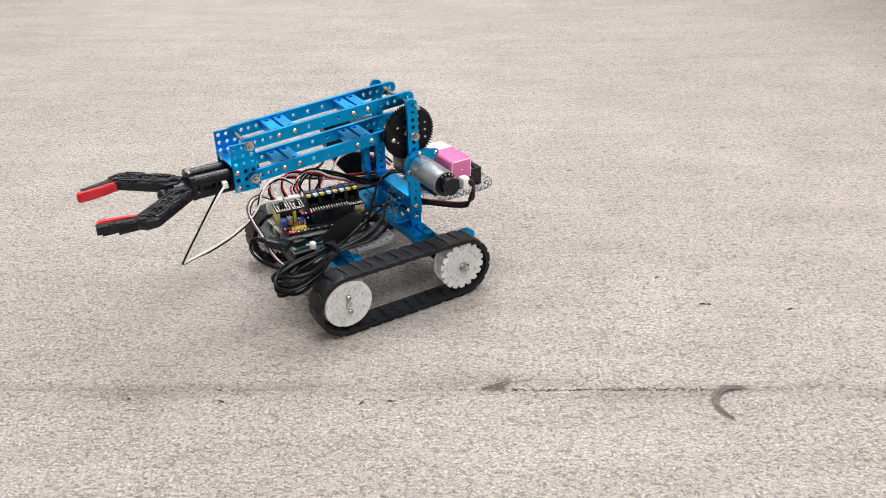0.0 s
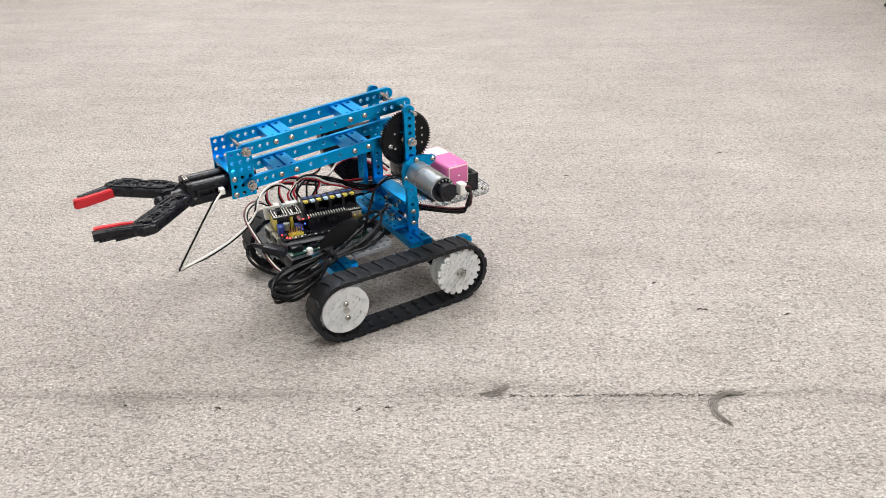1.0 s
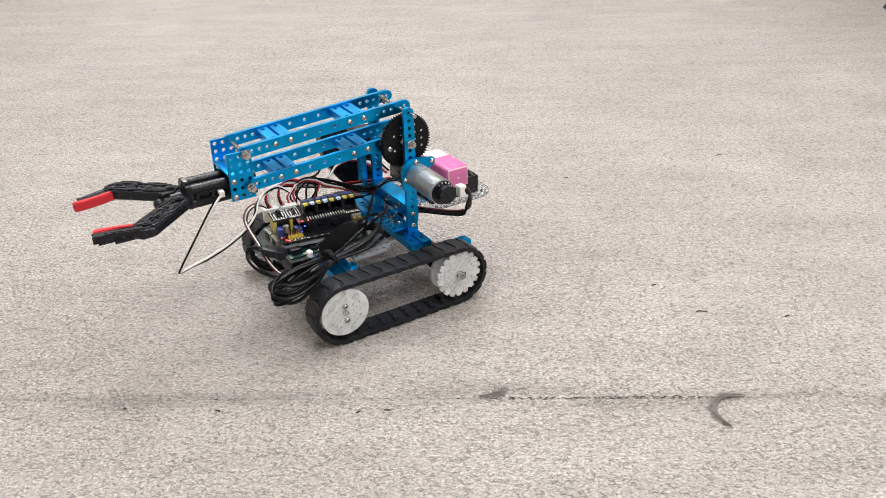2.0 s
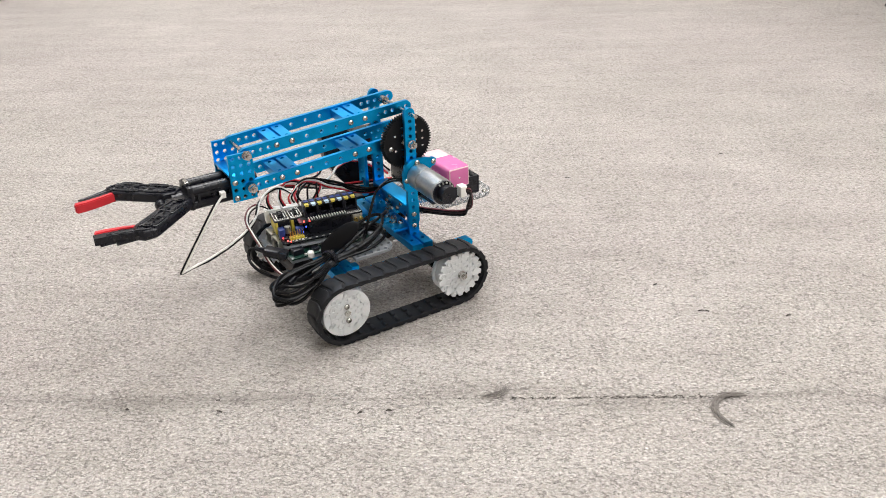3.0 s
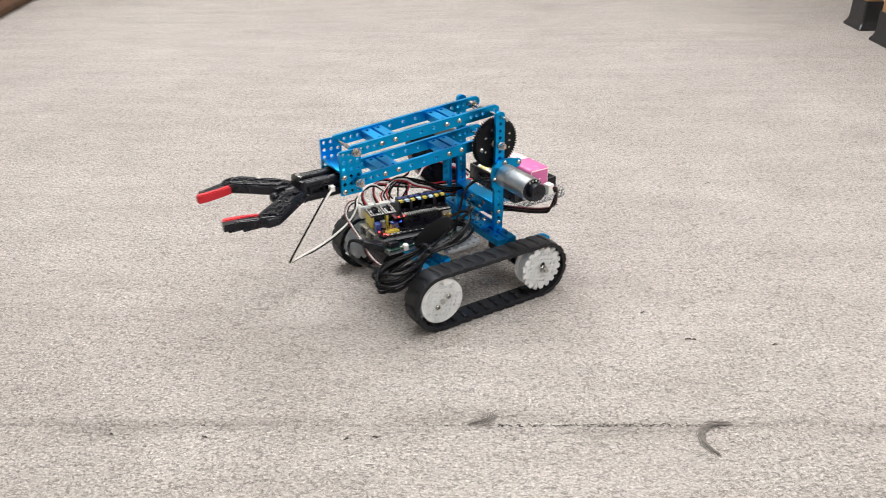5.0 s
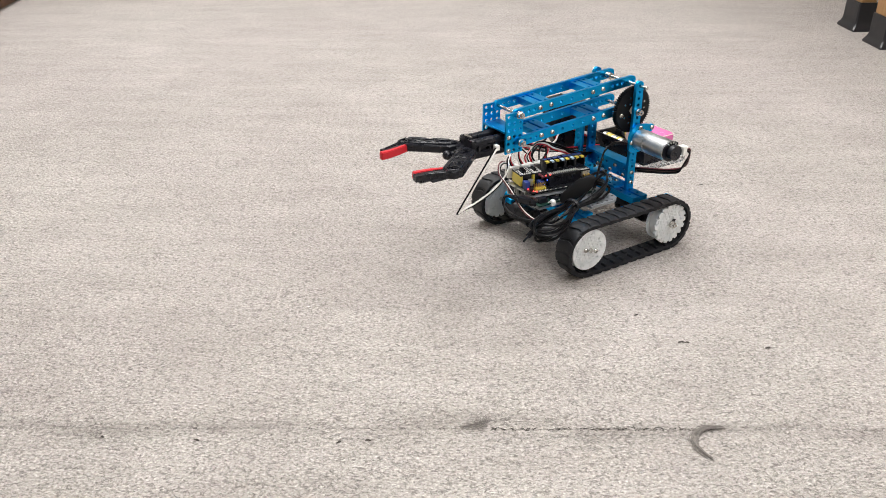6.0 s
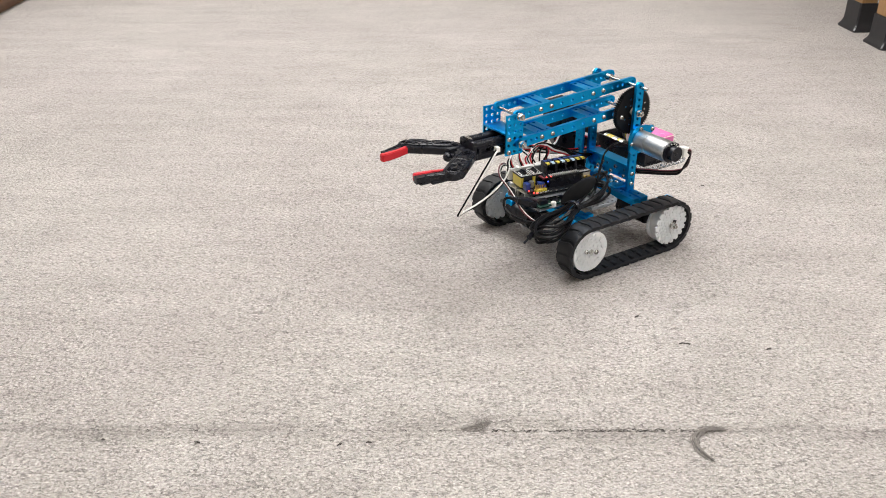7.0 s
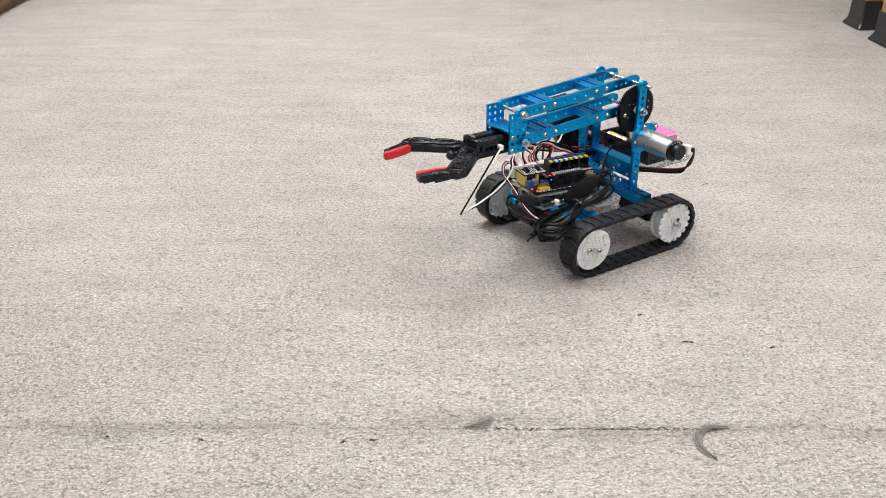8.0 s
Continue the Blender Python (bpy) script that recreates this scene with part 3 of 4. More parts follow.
    for k in range(9):
        a = radians(60 + 22 * k)
        rod(bm, (-48 + 11 * math.cos(a), 100.9, 138 + 11 * math.sin(a)), (-48 + 11 * math.cos(a), 102.2, 138 + 11 * math.sin(a)), 1.0, n=8)
    part("solder_pads", bm, TIN, m)
    bm = bmesh.new()
    box(bm, -71.5, -64, 98, 107, 130.5, 142, 0.8)
    part("encoder_plug", bm, WHITE, m, "white cable plug")
    # the black cover on the far side
    bm = outline([(10, 168), (9, 140), (4, 124), (-4, 110), (-14, 97), (-27, 86), (-44, 79), (-60, 78), (-60, 156), (-22, 158), (-22, 170)], 16)
    turned(bm, Matrix(((1, 0, 0, 0), (0, 0, 1, 0), (0, 1, 0, 0), (0, 0, 0, 1))))
    bmesh.ops.recalc_face_normals(bm, faces=list(bm.faces))
    bmesh.ops.bevel(bm, geom=list(bm.edges), offset=1.5, segments=2, affect="EDGES")
    part("side_cover", bm, BLACK, robot, "black curved plastic cover", at=mm(0, -58, 0))


def loop_at(u):
    """A place on the track's middle line, u millimetres along it: x, z and the lean of the way there."""
    half, arc = 2 * HUB_X, math.pi * BAND
    u %= 2 * (half + arc)
    if u < half:
        return HUB_X - u, HUB_Z + BAND, 0.0
    if u < half + arc:
        a = (u - half) / BAND
        return -HUB_X - BAND * math.sin(a), HUB_Z + BAND * math.cos(a), a
    if u < 2 * half + arc:
        return -HUB_X + (u - half - arc), HUB_Z - BAND, math.pi
    a = (u - 2 * half - arc) / BAND
    return HUB_X + BAND * math.sin(a), HUB_Z - BAND * math.cos(a), math.pi + a


LOOP = 2 * (2 * HUB_X + math.pi * BAND)
LUGS = 32
lugs, wheels = [], []


def lug_pose(u, y):
    x, z, a = loop_at(u)
    return mm(x, y, z, 0, -math.degrees(a), 0)


def build_tracks():
    w = TRACK_OUT - TRACK_IN
    # one tread lug: a shingle outside the band and a tooth inside it
    bm = bmesh.new()
    p = LOOP / LUGS
    n = 10
    prof = [(-p * 0.47, 0.6), (-p * 0.45, 1.9), (-p * 0.36, 2.45), (0.0, 2.9), (p * 0.28, 3.0), (p * 0.38, 2.6), (p * 0.40, 0.6)]
    cols = []
    for k in range(n + 1):
        y = -w / 2 + w * k / n
        s = 2 * k / n - 1
        bow = 2.8 * (1 - s * s) + 1.1 * math.sin(math.pi * s)
        edge = 0.35 if k in (0, n) else 0.0
        cols.append([bm.verts.new((x - bow, y, z - edge)) for i, (x, z) in enumerate(prof)])
    for a, b in zip(cols, cols[1:]):
        for i in range(len(prof) - 1):
            bm.faces.new((a[i], a[i + 1], b[i + 1], b[i]))
    bm.faces.new(cols[0])
    bm.faces.new(cols[-1])
    for y0, y1 in ((-w / 2 + 2.5, -2), (2, w / 2 - 2.5)):
        box(bm, -2.0, 2.0, y0, y1, -4.4, -1.0, 0.6)
    bmesh.ops.recalc_face_normals(bm, faces=list(bm.faces))
    lug = mesh_of("tread_lug", bm, RUBBER, 40)
    # one wheel, its axle along y
    r = 26.4
    bm = bmesh.new()
    rod(bm, (0, -6.2, 0), (0, 5.6, 0), r - 3.6, n=48)
    rod(bm, (0, -8.5, 0), (0, 7.9, 0), 17.0, n=40)
    keep = {(i, j) for i in range(7) for j in range(7) if math.hypot(i - 3, j - 3) <= 2.3}

    def rim(s, teeth, steps, radius, depth, y):
        """A notched ring on one side of the wheel round a perforated plate."""
        face = holed(7, 7, 7.4, 7.4, 1.8, 3.0, keep, n=12, cells=keep)
        turned(face, Matrix.Translation((-22.2, -22.2, 0.4)))
        ring, n = bmesh.new(), teeth * steps
        outer, inner = [], []
        for k in range(n):
            a = 2 * math.pi * k / n
            rr = radius - depth * max(0.0, math.cos(2 * math.pi * k / steps)) ** 0.7
            outer.append(ring.verts.new((rr * math.cos(a), rr * math.sin(a), 0)))
            inner.append(ring.verts.new((17.6 * math.cos(a), 17.6 * math.sin(a), 0)))
        for k in range(n):
            q = (k + 1) % n
            ring.faces.new((inner[k], outer[k], outer[q], inner[q]))
        thicken(ring, 3.0)
        for k in range(9):
            a = 2 * math.pi * (2 * k + 0.5) / 18
            tube(ring, [(21.2 * math.cos(a) + 2.3 * math.cos(t), 21.2 * math.sin(a) + 2.3 * math.sin(t), 0.1) for t in (2 * math.pi * i / 8 for i in range(9))], 0.7, 5, 2)
        for piece in (face, ring):
            turned(piece, Matrix.Translation((0, y, 0)) @ (FACE_LEFT if s > 0 else pose(0, 0, 0, 90)))
            merge(bm, piece)

    rim(1, 18, 8, 26.8, 3.6, 8.4)
    rim(-1, 60, 4, 25.8, 0.7, -9.0)
    bmesh.ops.recalc_face_normals(bm, faces=list(bm.faces))
    wheel_mesh = mesh_of("track_wheel", bm, WHEEL)
    turned_mesh = wheel_mesh.copy()
    turned_mesh.transform(pose(0, 0, 0, 0, 0, 180))
    for side in (1, -1):
        mid = side * (TRACK_IN + TRACK_OUT) / 2
        bm = bmesh.new()
        rows = []
        for k in range(160):
            x, z, a = loop_at(LOOP * k / 160)
            nx, nz = -math.sin(a), math.cos(a)
            rows.append([bm.verts.new((x + nx * h, mid + y, z + nz * h)) for h, y in ((1.3, -w / 2), (1.3, w / 2), (-2.0, w / 2), (-2.0, -w / 2))])
        for k in range(160):
            a, b = rows[k], rows[(k + 1) % 160]
            for i in range(4):
                bm.faces.new((a[i], a[(i + 1) % 4], b[(i + 1) % 4], b[i]))
        bmesh.ops.recalc_face_normals(bm, faces=list(bm.faces))
        band = part("track_band", bm, RUBBER, robot, "dark grey rubber track with ribbed treads")
        for k in range(LUGS):
            u = LOOP * (k + 0.3) / LUGS
            lugs.append((part("tread_lug", lug, None, band, at=lug_pose(u, mid)), u, mid))
        for x, turn in ((HUB_X, 86.4), (-HUB_X, 40)):
            wh = part("track_wheel", turned_mesh if (x > 0) == (side > 0) else wheel_mesh, None, robot, "milky white perforated plastic track wheel", at=mm(x, mid + 1.5 * side, WHEEL_Z))
            wheels.append((wh, x, mid + 1.5 * side))
            if x > 0:
                c, s = math.cos(radians(turn)), math.sin(radians(turn))
                for d in (8.2, -8.2):
                    part("screw", SCREW, None, wh, at=mm(d * c, side * 10.2, d * s, -90 * side) @ pose(0, 0, 0))
                bm = bmesh.new()
                rod(bm, (0, 0, 0), (0, side * 11.0, 0), 3.2, n=14)
                part("axle_end", bm, TIN, wh, "dull steel axle end")
            else:
                part("nut", NUT, None, wh, "steel axle nut", at=mm(0, side * 10, 0, -90 * side))
                # the slot is not cut; a black plate gives its shade
                bm = bmesh.new()
                box(bm, -7, -2.6, side * 10.15 - 0.15, side * 10.15 + 0.15, -5, 1)
                part("key_slot", bm, BLACK, wh, "thin black plate for the shaded key slot")


def build_chassis():
    side = mesh_of("side_beam", holed(22, 1, 8, 12, 2.2, 8, {(c, 0) for c in range(0, 22, 2)}, True), BLUE)
    for y in (64, -56):
        part("side_beam", side, None, robot, "blue perforated side beam", at=mm(68, y, 49) @ FACE_LEFT)
    for x, z in ((-40, 69.0), (50, 62.0)):
        bm = turned(slot_beam(136, range(1, 17, 2)), Matrix(((0, 1, 0, 0), (1, 0, 0, 0), (0, 0, 1, 0), (0, 0, 0, 1))))
        bmesh.ops.recalc_face_normals(bm, faces=list(bm.faces))
        part("chassis_beam", bm, BLUE, robot, "grooved blue chassis beam", at=mm(x, -68, z))
    # clear decks
    deck = holed(13, 14, 8, 8, 2.0, 3, {(i, j) for i in range(13) for j in range(14)} - {(0, 13)}, n=8,
                 cells={(i, j) for i in range(13) for j in range(14) if j < 10 or i < 6})
    soften(deck, -4, 92, -4, 108, 14)
    part("deck_plate", deck, FROST, robot, "greyish translucent perforated acrylic deck", at=mm(-7, -44, 72.2))
    rear = holed(13, 12, 8, 8, 2.0, 3, {(i, j) for i in range(14) for j in range(12) if (i in (0, 2, 4, 12) or j in (0, 11)) and not (i in (0, 12) and j in (0, 11))}, n=8)
    soften(rear, -4, 100, -4, 92, 20)
    d = part("rear_deck", rear, CLEAR, robot, "clear acrylic rear deck", at=mm(-147, -46, 92))
    screws(d, [(88, 60, 0), (88, 76, 0), (8, 84, 0)])
    for y in (-26, 6):
        bm = bmesh.new()
        box(bm, -96, -50, y - 6, y + 6, 83, 88.8, 0.5)
        part("deck_arm", bm, BLUE, robot, "blue deck support beam")
    # drive motors: unseen, coloured black to stand for the shade down there
    for x, y0, y1 in ((-HUB_X, 10, 56), (HUB_X, -56, -10)):
        bm = bmesh.new()
        rod(bm, (x, y0, HUB_Z), (x, y1, HUB_Z), 12.5, n=28)
        m = part("drive_motor", bm, BLACK, robot, "unseen drive motor, coloured black for the shade under the chassis")
        bm = bmesh.new()
        box(bm, x - 13, x + 9, min(y0, y1) + (36 if y0 > 0 else -3), max(y0, y1) - (-3 if y0 > 0 else 36), 26, 50, 1.5)
        part("motor_mount", bm, BLUE if y0 < 0 else BLACK, m, "motor mounting block")
    for x in (HUB_X, -HUB_X):
        for s in (1, -1):
            bm = bmesh.new()
            rod(bm, (x, 52 * s, WHEEL_Z), (x, 80 * s, WHEEL_Z), 2.5, n=12)
            part("axle", bm, STEEL, robot, "steel axle")
    bm = bmesh.new()
    box(bm, -62, -44, 66, 74, 45, 60, 1)
    part("track_guide", bm, BLACK, robot, "black track guide block")
    for x in (38,):
        bm = bmesh.new()
        box(bm, x - 4, x + 4, 55, 64, 56.5, 64, 1)
        part("corner_bracket", bm, BLUE, robot, "small blue bracket")


def build_battery():
    bm = bmesh.new()
    box(bm, -133, -72, -56, 37, 93, 96)
    for x0, x1, y0, y1 in ((-133, -130.5, -56, 37), (-74.5, -72, -56, 37), (-130.5, -74.5, -56, -53.5), (-130.5, -74.5, 34.5, 37)):
        box(bm, x0, x1, y0, y1, 96, 113, 0.5)
    tray = part("battery_holder", bm, BLACK, robot, "open black battery tray")
    for k, x in enumerate((-84, -122)):
        bm = bmesh.new()
        rod(bm, (x, -50, 104.5), (x, 31 if k else -14, 104.5), 7.2, n=24)
        cell = part("cell", bm, TIN, tray, "round battery cell")
        bm = bmesh.new()
        for y in (-44, -38, -24):
            rod(bm, (x, y, 104.5), (x, y + 4, 104.5), 7.35, n=24)
        part("stripe", bm, YELLOW, tray, "yellow stripe on the cell")
    bm = bmesh.new()
    box(bm, -117, -90, -20, 10, 107, 131, 4.5, 4)
    bank = part("power_pack", bm, PALE_PINK, robot, "pale pink rounded battery pack")
    bm = bmesh.new()
    box(bm, -117.4, -89.6, 4, 42, 106.6, 131.4, 4.0, 4)
    cap = part("pack_cap", bm, PINK, bank, "pink glossy end cap")
    bm = bmesh.new()
    box(bm, -115.8, -91.2, 41.0, 42.25, 108.2, 129.8, 0.5)
    part("end_rim", bm, PALE_PINK, bank, "pale rim round the end panel")
    bm = bmesh.new()
    box(bm, -114.9, -92.1, 41.2, 42.5, 109.1, 128.9, 0.5)
    part("end_panel", bm, PINK, bank, "square pink end panel")
    bm = bmesh.new()
    rod(bm, (-103.5, 42.4, 119), (-103.5, 43, 119), 0.9, n=10)
    part("button", bm, WHITE, bank, "tiny white dot")


build_arm()
build_front_bracket()
build_gripper()
build_tower()
build_tracks()
build_chassis()
build_battery()


def build_boards():
    bm = bmesh.new()
    box(bm, 4, 94, -30, 34, 74, 75.6, 0.3)
    low = part("computer_board", bm, PCB_GREEN, robot, "green computer board with metal ports")
    for y, d in ((-28, 16), (-9, 16)):
        bm = bmesh.new()
        for z0, z1 in ((71, 72), (84, 85)):
            box(bm, 90, 97, y, y + d, z0, z1)
        for yy in (y, y + d - 1):
            box(bm, 90, 97, yy, yy + 1, 72, 84)
        port = part("port", bm, TIN, low, "open metal-shelled port")
        # a solid black block stands for the shade in the opening
        bm = bmesh.new()
        box(bm, 80, 94, y + 1.1, y + d - 1.1, 72.1, 83.9)
        part("port_mouth", bm, BLACK, port, "black block for the shade inside the port")
    for x, y, w, d, h, mat in ((84, 25, 12, 9, 6, BLACK), (66, 27, 9, 8, 3, BLACK), (50, 28, 14, 7, 5, BLACK), (30, 30, 8, 7, 4, BLACK), (14, 29, 9, 6, 6, TIN), (70, 12, 12, 12, 2, BLACK)):
        bm = bmesh.new()
        box(bm, x - w / 2, x + w / 2, y - d / 2, y + d / 2, 75.6, 75.6 + h, 0.4)
        part("chip", bm, mat, low)
    bm = bmesh.new()
    for x, y in ((76, 31), (60, 32.5), (42, 32), (56, 20), (22, 32)):
        box(bm, x - 3, x + 3, y - 0.7, y + 0.7, 75.62, 76.2)
    part("board_print", bm, WHITE, low, "white printed marks")
    bm = bmesh.new()
    rod(bm, (73, 33, 72.2), (73, 33, 77), 3.6, n=16)
    bmesh.ops.create_uvsphere(bm, u_segments=16, v_segments=8, radius=3.6, matrix=Matrix.Translation((73, 33, 77)) @ Matrix.Diagonal((1, 1, 0.6, 1)))
    part("indicator_dome", bm, WHITE, low, "white round dome")
    # spacers, their black standing for the shade under the board
    for x in (10, 88):
        for y in (-24, 28):
            bm = bmesh.new()
            rod(bm, (x, y, 72), (x, y, 74), 2.6, n=6)
            part("standoff", bm, BLACK, low, "spacer, coloured black for the shade under the boards")

    # the driver shield: a board below, a second one over its rear half; z = 0 is the upper board's top
    top = part("controller_board", turned(outline([(-43, -31), (21, -31), (21, 11.3), (-43, 11.3)], 1.6), mm(0, 0, 0)), PCB_BLACK, robot,
               "black controller board crowded with connectors", at=mm(47, 5, 101.5, 0, 0, -9))
    bm = outline([(-45, -37), (44, -37), (46, -34), (46, 18), (43.5, 20.5), (-45, 20.5)], 1.6)
    turned(bm, Matrix.Translation((0, 0, -15)))
    part("shield_board", bm, PCB_BLACK, top, "black lower shield board")
    bm = outline([(-30, -34), (40, -34), (45, -30), (45.5, 19), (42, 22.5), (-30, 22.5)], 1.8)
    turned(bm, Matrix.Translation((0, 0, -19)))
    part("spacer_plate", bm, FROST, top, "pale translucent spacer plate")
    # dark spacers that keep the gap below the shield in shade
    for x, y in ((40, 16), (-40, 14), (38, -32), (-40, -32)):
        bm = bmesh.new()
        rod(bm, (x, y, -26), (x, y, -15), 2.4, n=6)
        part("standoff", bm, GEAR, top, "spacer, coloured black for the shade under the boards")
    # the comb of pins and the print along the upper board's edge
    bm = bmesh.new()
    for k in range(15):
        box(bm, -26 + 2.8 * k, -25.2 + 2.8 * k, 3.4, 7.6, 0.02, 1.5, 0.2)
        rod(bm, (-25.6 + 2.8 * k, 8.4, 0), (-25.6 + 2.8 * k, 8.4, 1.8), 0.45, n=6)
    part("pin_row", bm, WHITE, top, "white comb of pins")
    bm = bmesh.new()
    box(bm, -42, -27, 9.2, 10.2, 0.02, 0.25)
    for k in range(7):
        box(bm, -41 + 2.1 * k, -39.9 + 2.1 * k, 6.6, 8.2, 0.02, 0.25)
    part("board_print", bm, WHITE, top, "white printed marks")
    bm = bmesh.new()
    box(bm, -31, 15, 3, 9.6, -15, -1.7, 0.4)
    part("socket_strip", bm, BLACK, top, "black socket strip under the board")
    bm = bmesh.new()
    box(bm, -43, -32.5, 0, 10.4, -13.5, -1.7, 0.5)
    part("metal_block", bm, TIN, top, "dull metal port block")
    for x in (-41, -35):
        bm = bmesh.new()
        rod(bm, (x, 11, -8), (x, 13.5, -8), 2.3, n=14)
        part("port_stud", bm, GOLD, top, "round brass stud")
    # four sockets in a row
    for k in range(4):
        x = 9 - 14.2 * k
        bm = bmesh.new()
        box(bm, x - 7, x + 7, -13, -11, 0, 14, 0.5)
        box(bm, x - 7, x - 5.4, -11, 1.6, 0, 14, 0.4)
        box(bm, x + 5.4, x + 7, -11, 1.6, 0, 14, 0.4)
        box(bm, x - 5.4, x + 5.4, -11, 1.6, 12.2, 14, 0.4)
        box(bm, x - 5.4, x + 5.4, -11, 1.6, 0, 2.0)
        box(bm, x - 2.4, x + 2.4, -1, 1.2, 2.0, 4.2, 0.3)
        socket = part("cable_socket", bm, BLACK, top, "black socket with coloured stickers")
        for dx, dy, mat in ((4.2, -1.2, YELLOW), (-3.2, -1.4, PALE_BLUE if k in (0, 1) else YELLOW if k == 3 else PALE_BLUE), (3.0, -8.6, BLUE_DOT), (-3.4, -8.4, BLUE_DOT)):
            bm = bmesh.new()
            box(bm, x + dx - 2.3, x + dx + 2.3, dy - 2.2, dy + 2.2, 14.02, 14.3)
            if dy > -5:
                box(bm, x + dx - 2.0, x + dx + 2.0, 1.62, 1.8, 12.6, 14.2)
            part("sticker", bm, mat, socket)
    # plug-in driver modules on yellow headers
    for x0, x1 in ((31.6, 47.5), (17, 30.5)):
        bm = bmesh.new()
        box(bm, x1 - 3.2, x1, -26, -4, -14.9, -1.6, 0.4)
        mod = part("driver_module", bm, YELLOW, top, "yellow header block under a driver board")
        bm = bmesh.new()
        box(bm, x0, x1 - 3.3, -8, -5, -14.9, -1.6, 0.3)
        box(bm, x0, x1 - 3.3, -26, -23, -14.9, -1.6, 0.3)
        part("header_strip", bm, BLACK, mod, "black header strips")
        bm = bmesh.new()
        box(bm, x0, x1 + 0.4, -27, -3.5, -1.55, 0, 0.2)
        part("module_board", bm, PCB_BLACK, mod, "small black driver board")
        bm = bmesh.new()
        w = x1 - x0
        for y in (-5.4, -25):
            box(bm, x0 + 0.8, x1 - 0.6, y - 0.35, y + 0.35, 0.02, 0.3)
            for i in range(6):
                rod(bm, (x0 + 1.6 + (w - 3) * i / 5, y - 1.5, 0), (x0 + 1.6 + (w - 3) * i / 5, y - 1.5, 1.1), 0.6, n=6)
        for x in (x0 + 0.9, x1 - 1.0):
            box(bm, x - 0.35, x + 0.35, -25, -5.4, 0.02, 0.3)
        box(bm, x0 + 3, x0 + 4, -21, -11, 0.02, 0.4)
        box(bm, x1 - 4.4, x1 - 3.4, -19, -9, 0.02, 0.4)
        part("module_print", bm, WHITE, mod, "pale pins and print")
        bm = bmesh.new()
        box(bm, x0 + 5, x1 - 5.2, -20, -10, 0.02, 2.6, 0.4)
        for y in (-18, -15, -12):
            box(bm, x0 + 5.4, x1 - 5.6, y - 0.6, y + 0.6, 2.6, 4.4, 0.2)
        part("heat_sink", bm, BLACK, mod, "small finned black heat sink")
    # white plugs along the far edge
    for k in range(4):
        x = 43 - 19 * k
        bm = bmesh.new()
        box(bm, x - 8.6, x + 8.6, -38, -29, -13, 1.6, 0.8)
        for i in range(6):
            box(bm, x - 7.4 + 2.7 * i, x - 6.2 + 2.7 * i, -29, -28.3, -6, 1.9, 0.2)
        part("wire_socket", bm, WHITE, top, "white wire socket")
    # small parts in the open front corner
    bm = bmesh.new()
    rod(bm, (36, 1, -15), (36, 1, -5.5), 3.3, n=18)
    rod(bm, (36, 1, -5.5), (36, 1, -5.1), 2.7, n=18)
    cap = part("capacitor", bm, TIN, top, "silver round capacitor")
    bm = bmesh.new()
    rod(bm, (36, 1, -14.9), (36, 1, -12.6), 3.45, n=18)
    part("sleeve", bm, WIRE_BROWN, cap, "brown sleeve")
    bm = bmesh.new()
    for i in range(6):
        for j in range(2):
            rod(bm, (23 + 2.6 * i, 11.6 + 2.8 * j, -13), (23 + 2.6 * i, 11.6 + 2.8 * j, -6.2), 0.42, n=6)
    part("pin_header", bm, GOLD, top, "brass pins")
    bm = bmesh.new()
    for i in range(6):
        for j in range(2):
            box(bm, 21.9 + 2.6 * i, 24.1 + 2.6 * i, 10.4 + 2.8 * j, 12.8 + 2.8 * j, -15, -12.2, 0.3)
    part("header_base", bm, YELLOW, top, "yellow header base")
    for x, y, mat, w, d, h in ((43, 2.5, BLUE_DOT, 6, 9, 9), (24, 4, BLUE_DOT, 8, 6, 8), (41, 12, BLACK, 4, 5, 3), (17.5, 15, BLACK, 4, 3, 3)):
        bm = bmesh.new()
        box(bm, x - w / 2, x + w / 2, y - d / 2, y + d / 2, -15, -15 + h, 0.6)
        part("component", bm, mat, top)
    bm = bmesh.new()
    box(bm, 21.2, 24.4, -2, 9, -2.6, -0.6, 0.3)
    part("component", bm, WIRE_MAROON, top, "small dark red component")
    for x, y, z, mat in ((20, 10, 0, RED_LED), (14, 10.2, 0, RED_LED), (40, 16, -15, RED_LED), (37, 18.6, -15, RED_LED), (43, 8.4, -15, RED_LED), (18.5, 11.4, -5.5, BLUE_LED), (22, 9.8, -12, BLUE_LED)):
        bm = bmesh.new()
        box(bm, x - 0.7, x + 0.7, y - 0.6, y + 0.6, z, z + 1.2, 0.2)
        part("indicator", bm, mat, top, "lit red indicator" if mat is RED_LED else "lit blue indicator")
    bm = bmesh.new()
    for k in range(8):
        box(bm, -20 + 7.2 * k, -17.4 + 7.2 * k, 18.2, 19.2, -14.98, -14.7)
    for k in range(6):
        box(bm, 20 + 3.4 * k, 21.6 + 3.4 * k, 16.2, 17.2, -14.98, -14.7)
    part("edge_marks", bm, WHITE, top, "white printed marks")


build_boards()


def wire(name, pts, r, mat, label="", n=8, steps=8):
    bm = bmesh.new()
    tube(bm, pts, r, n, steps)
    return part(name, bm, mat, robot, label)


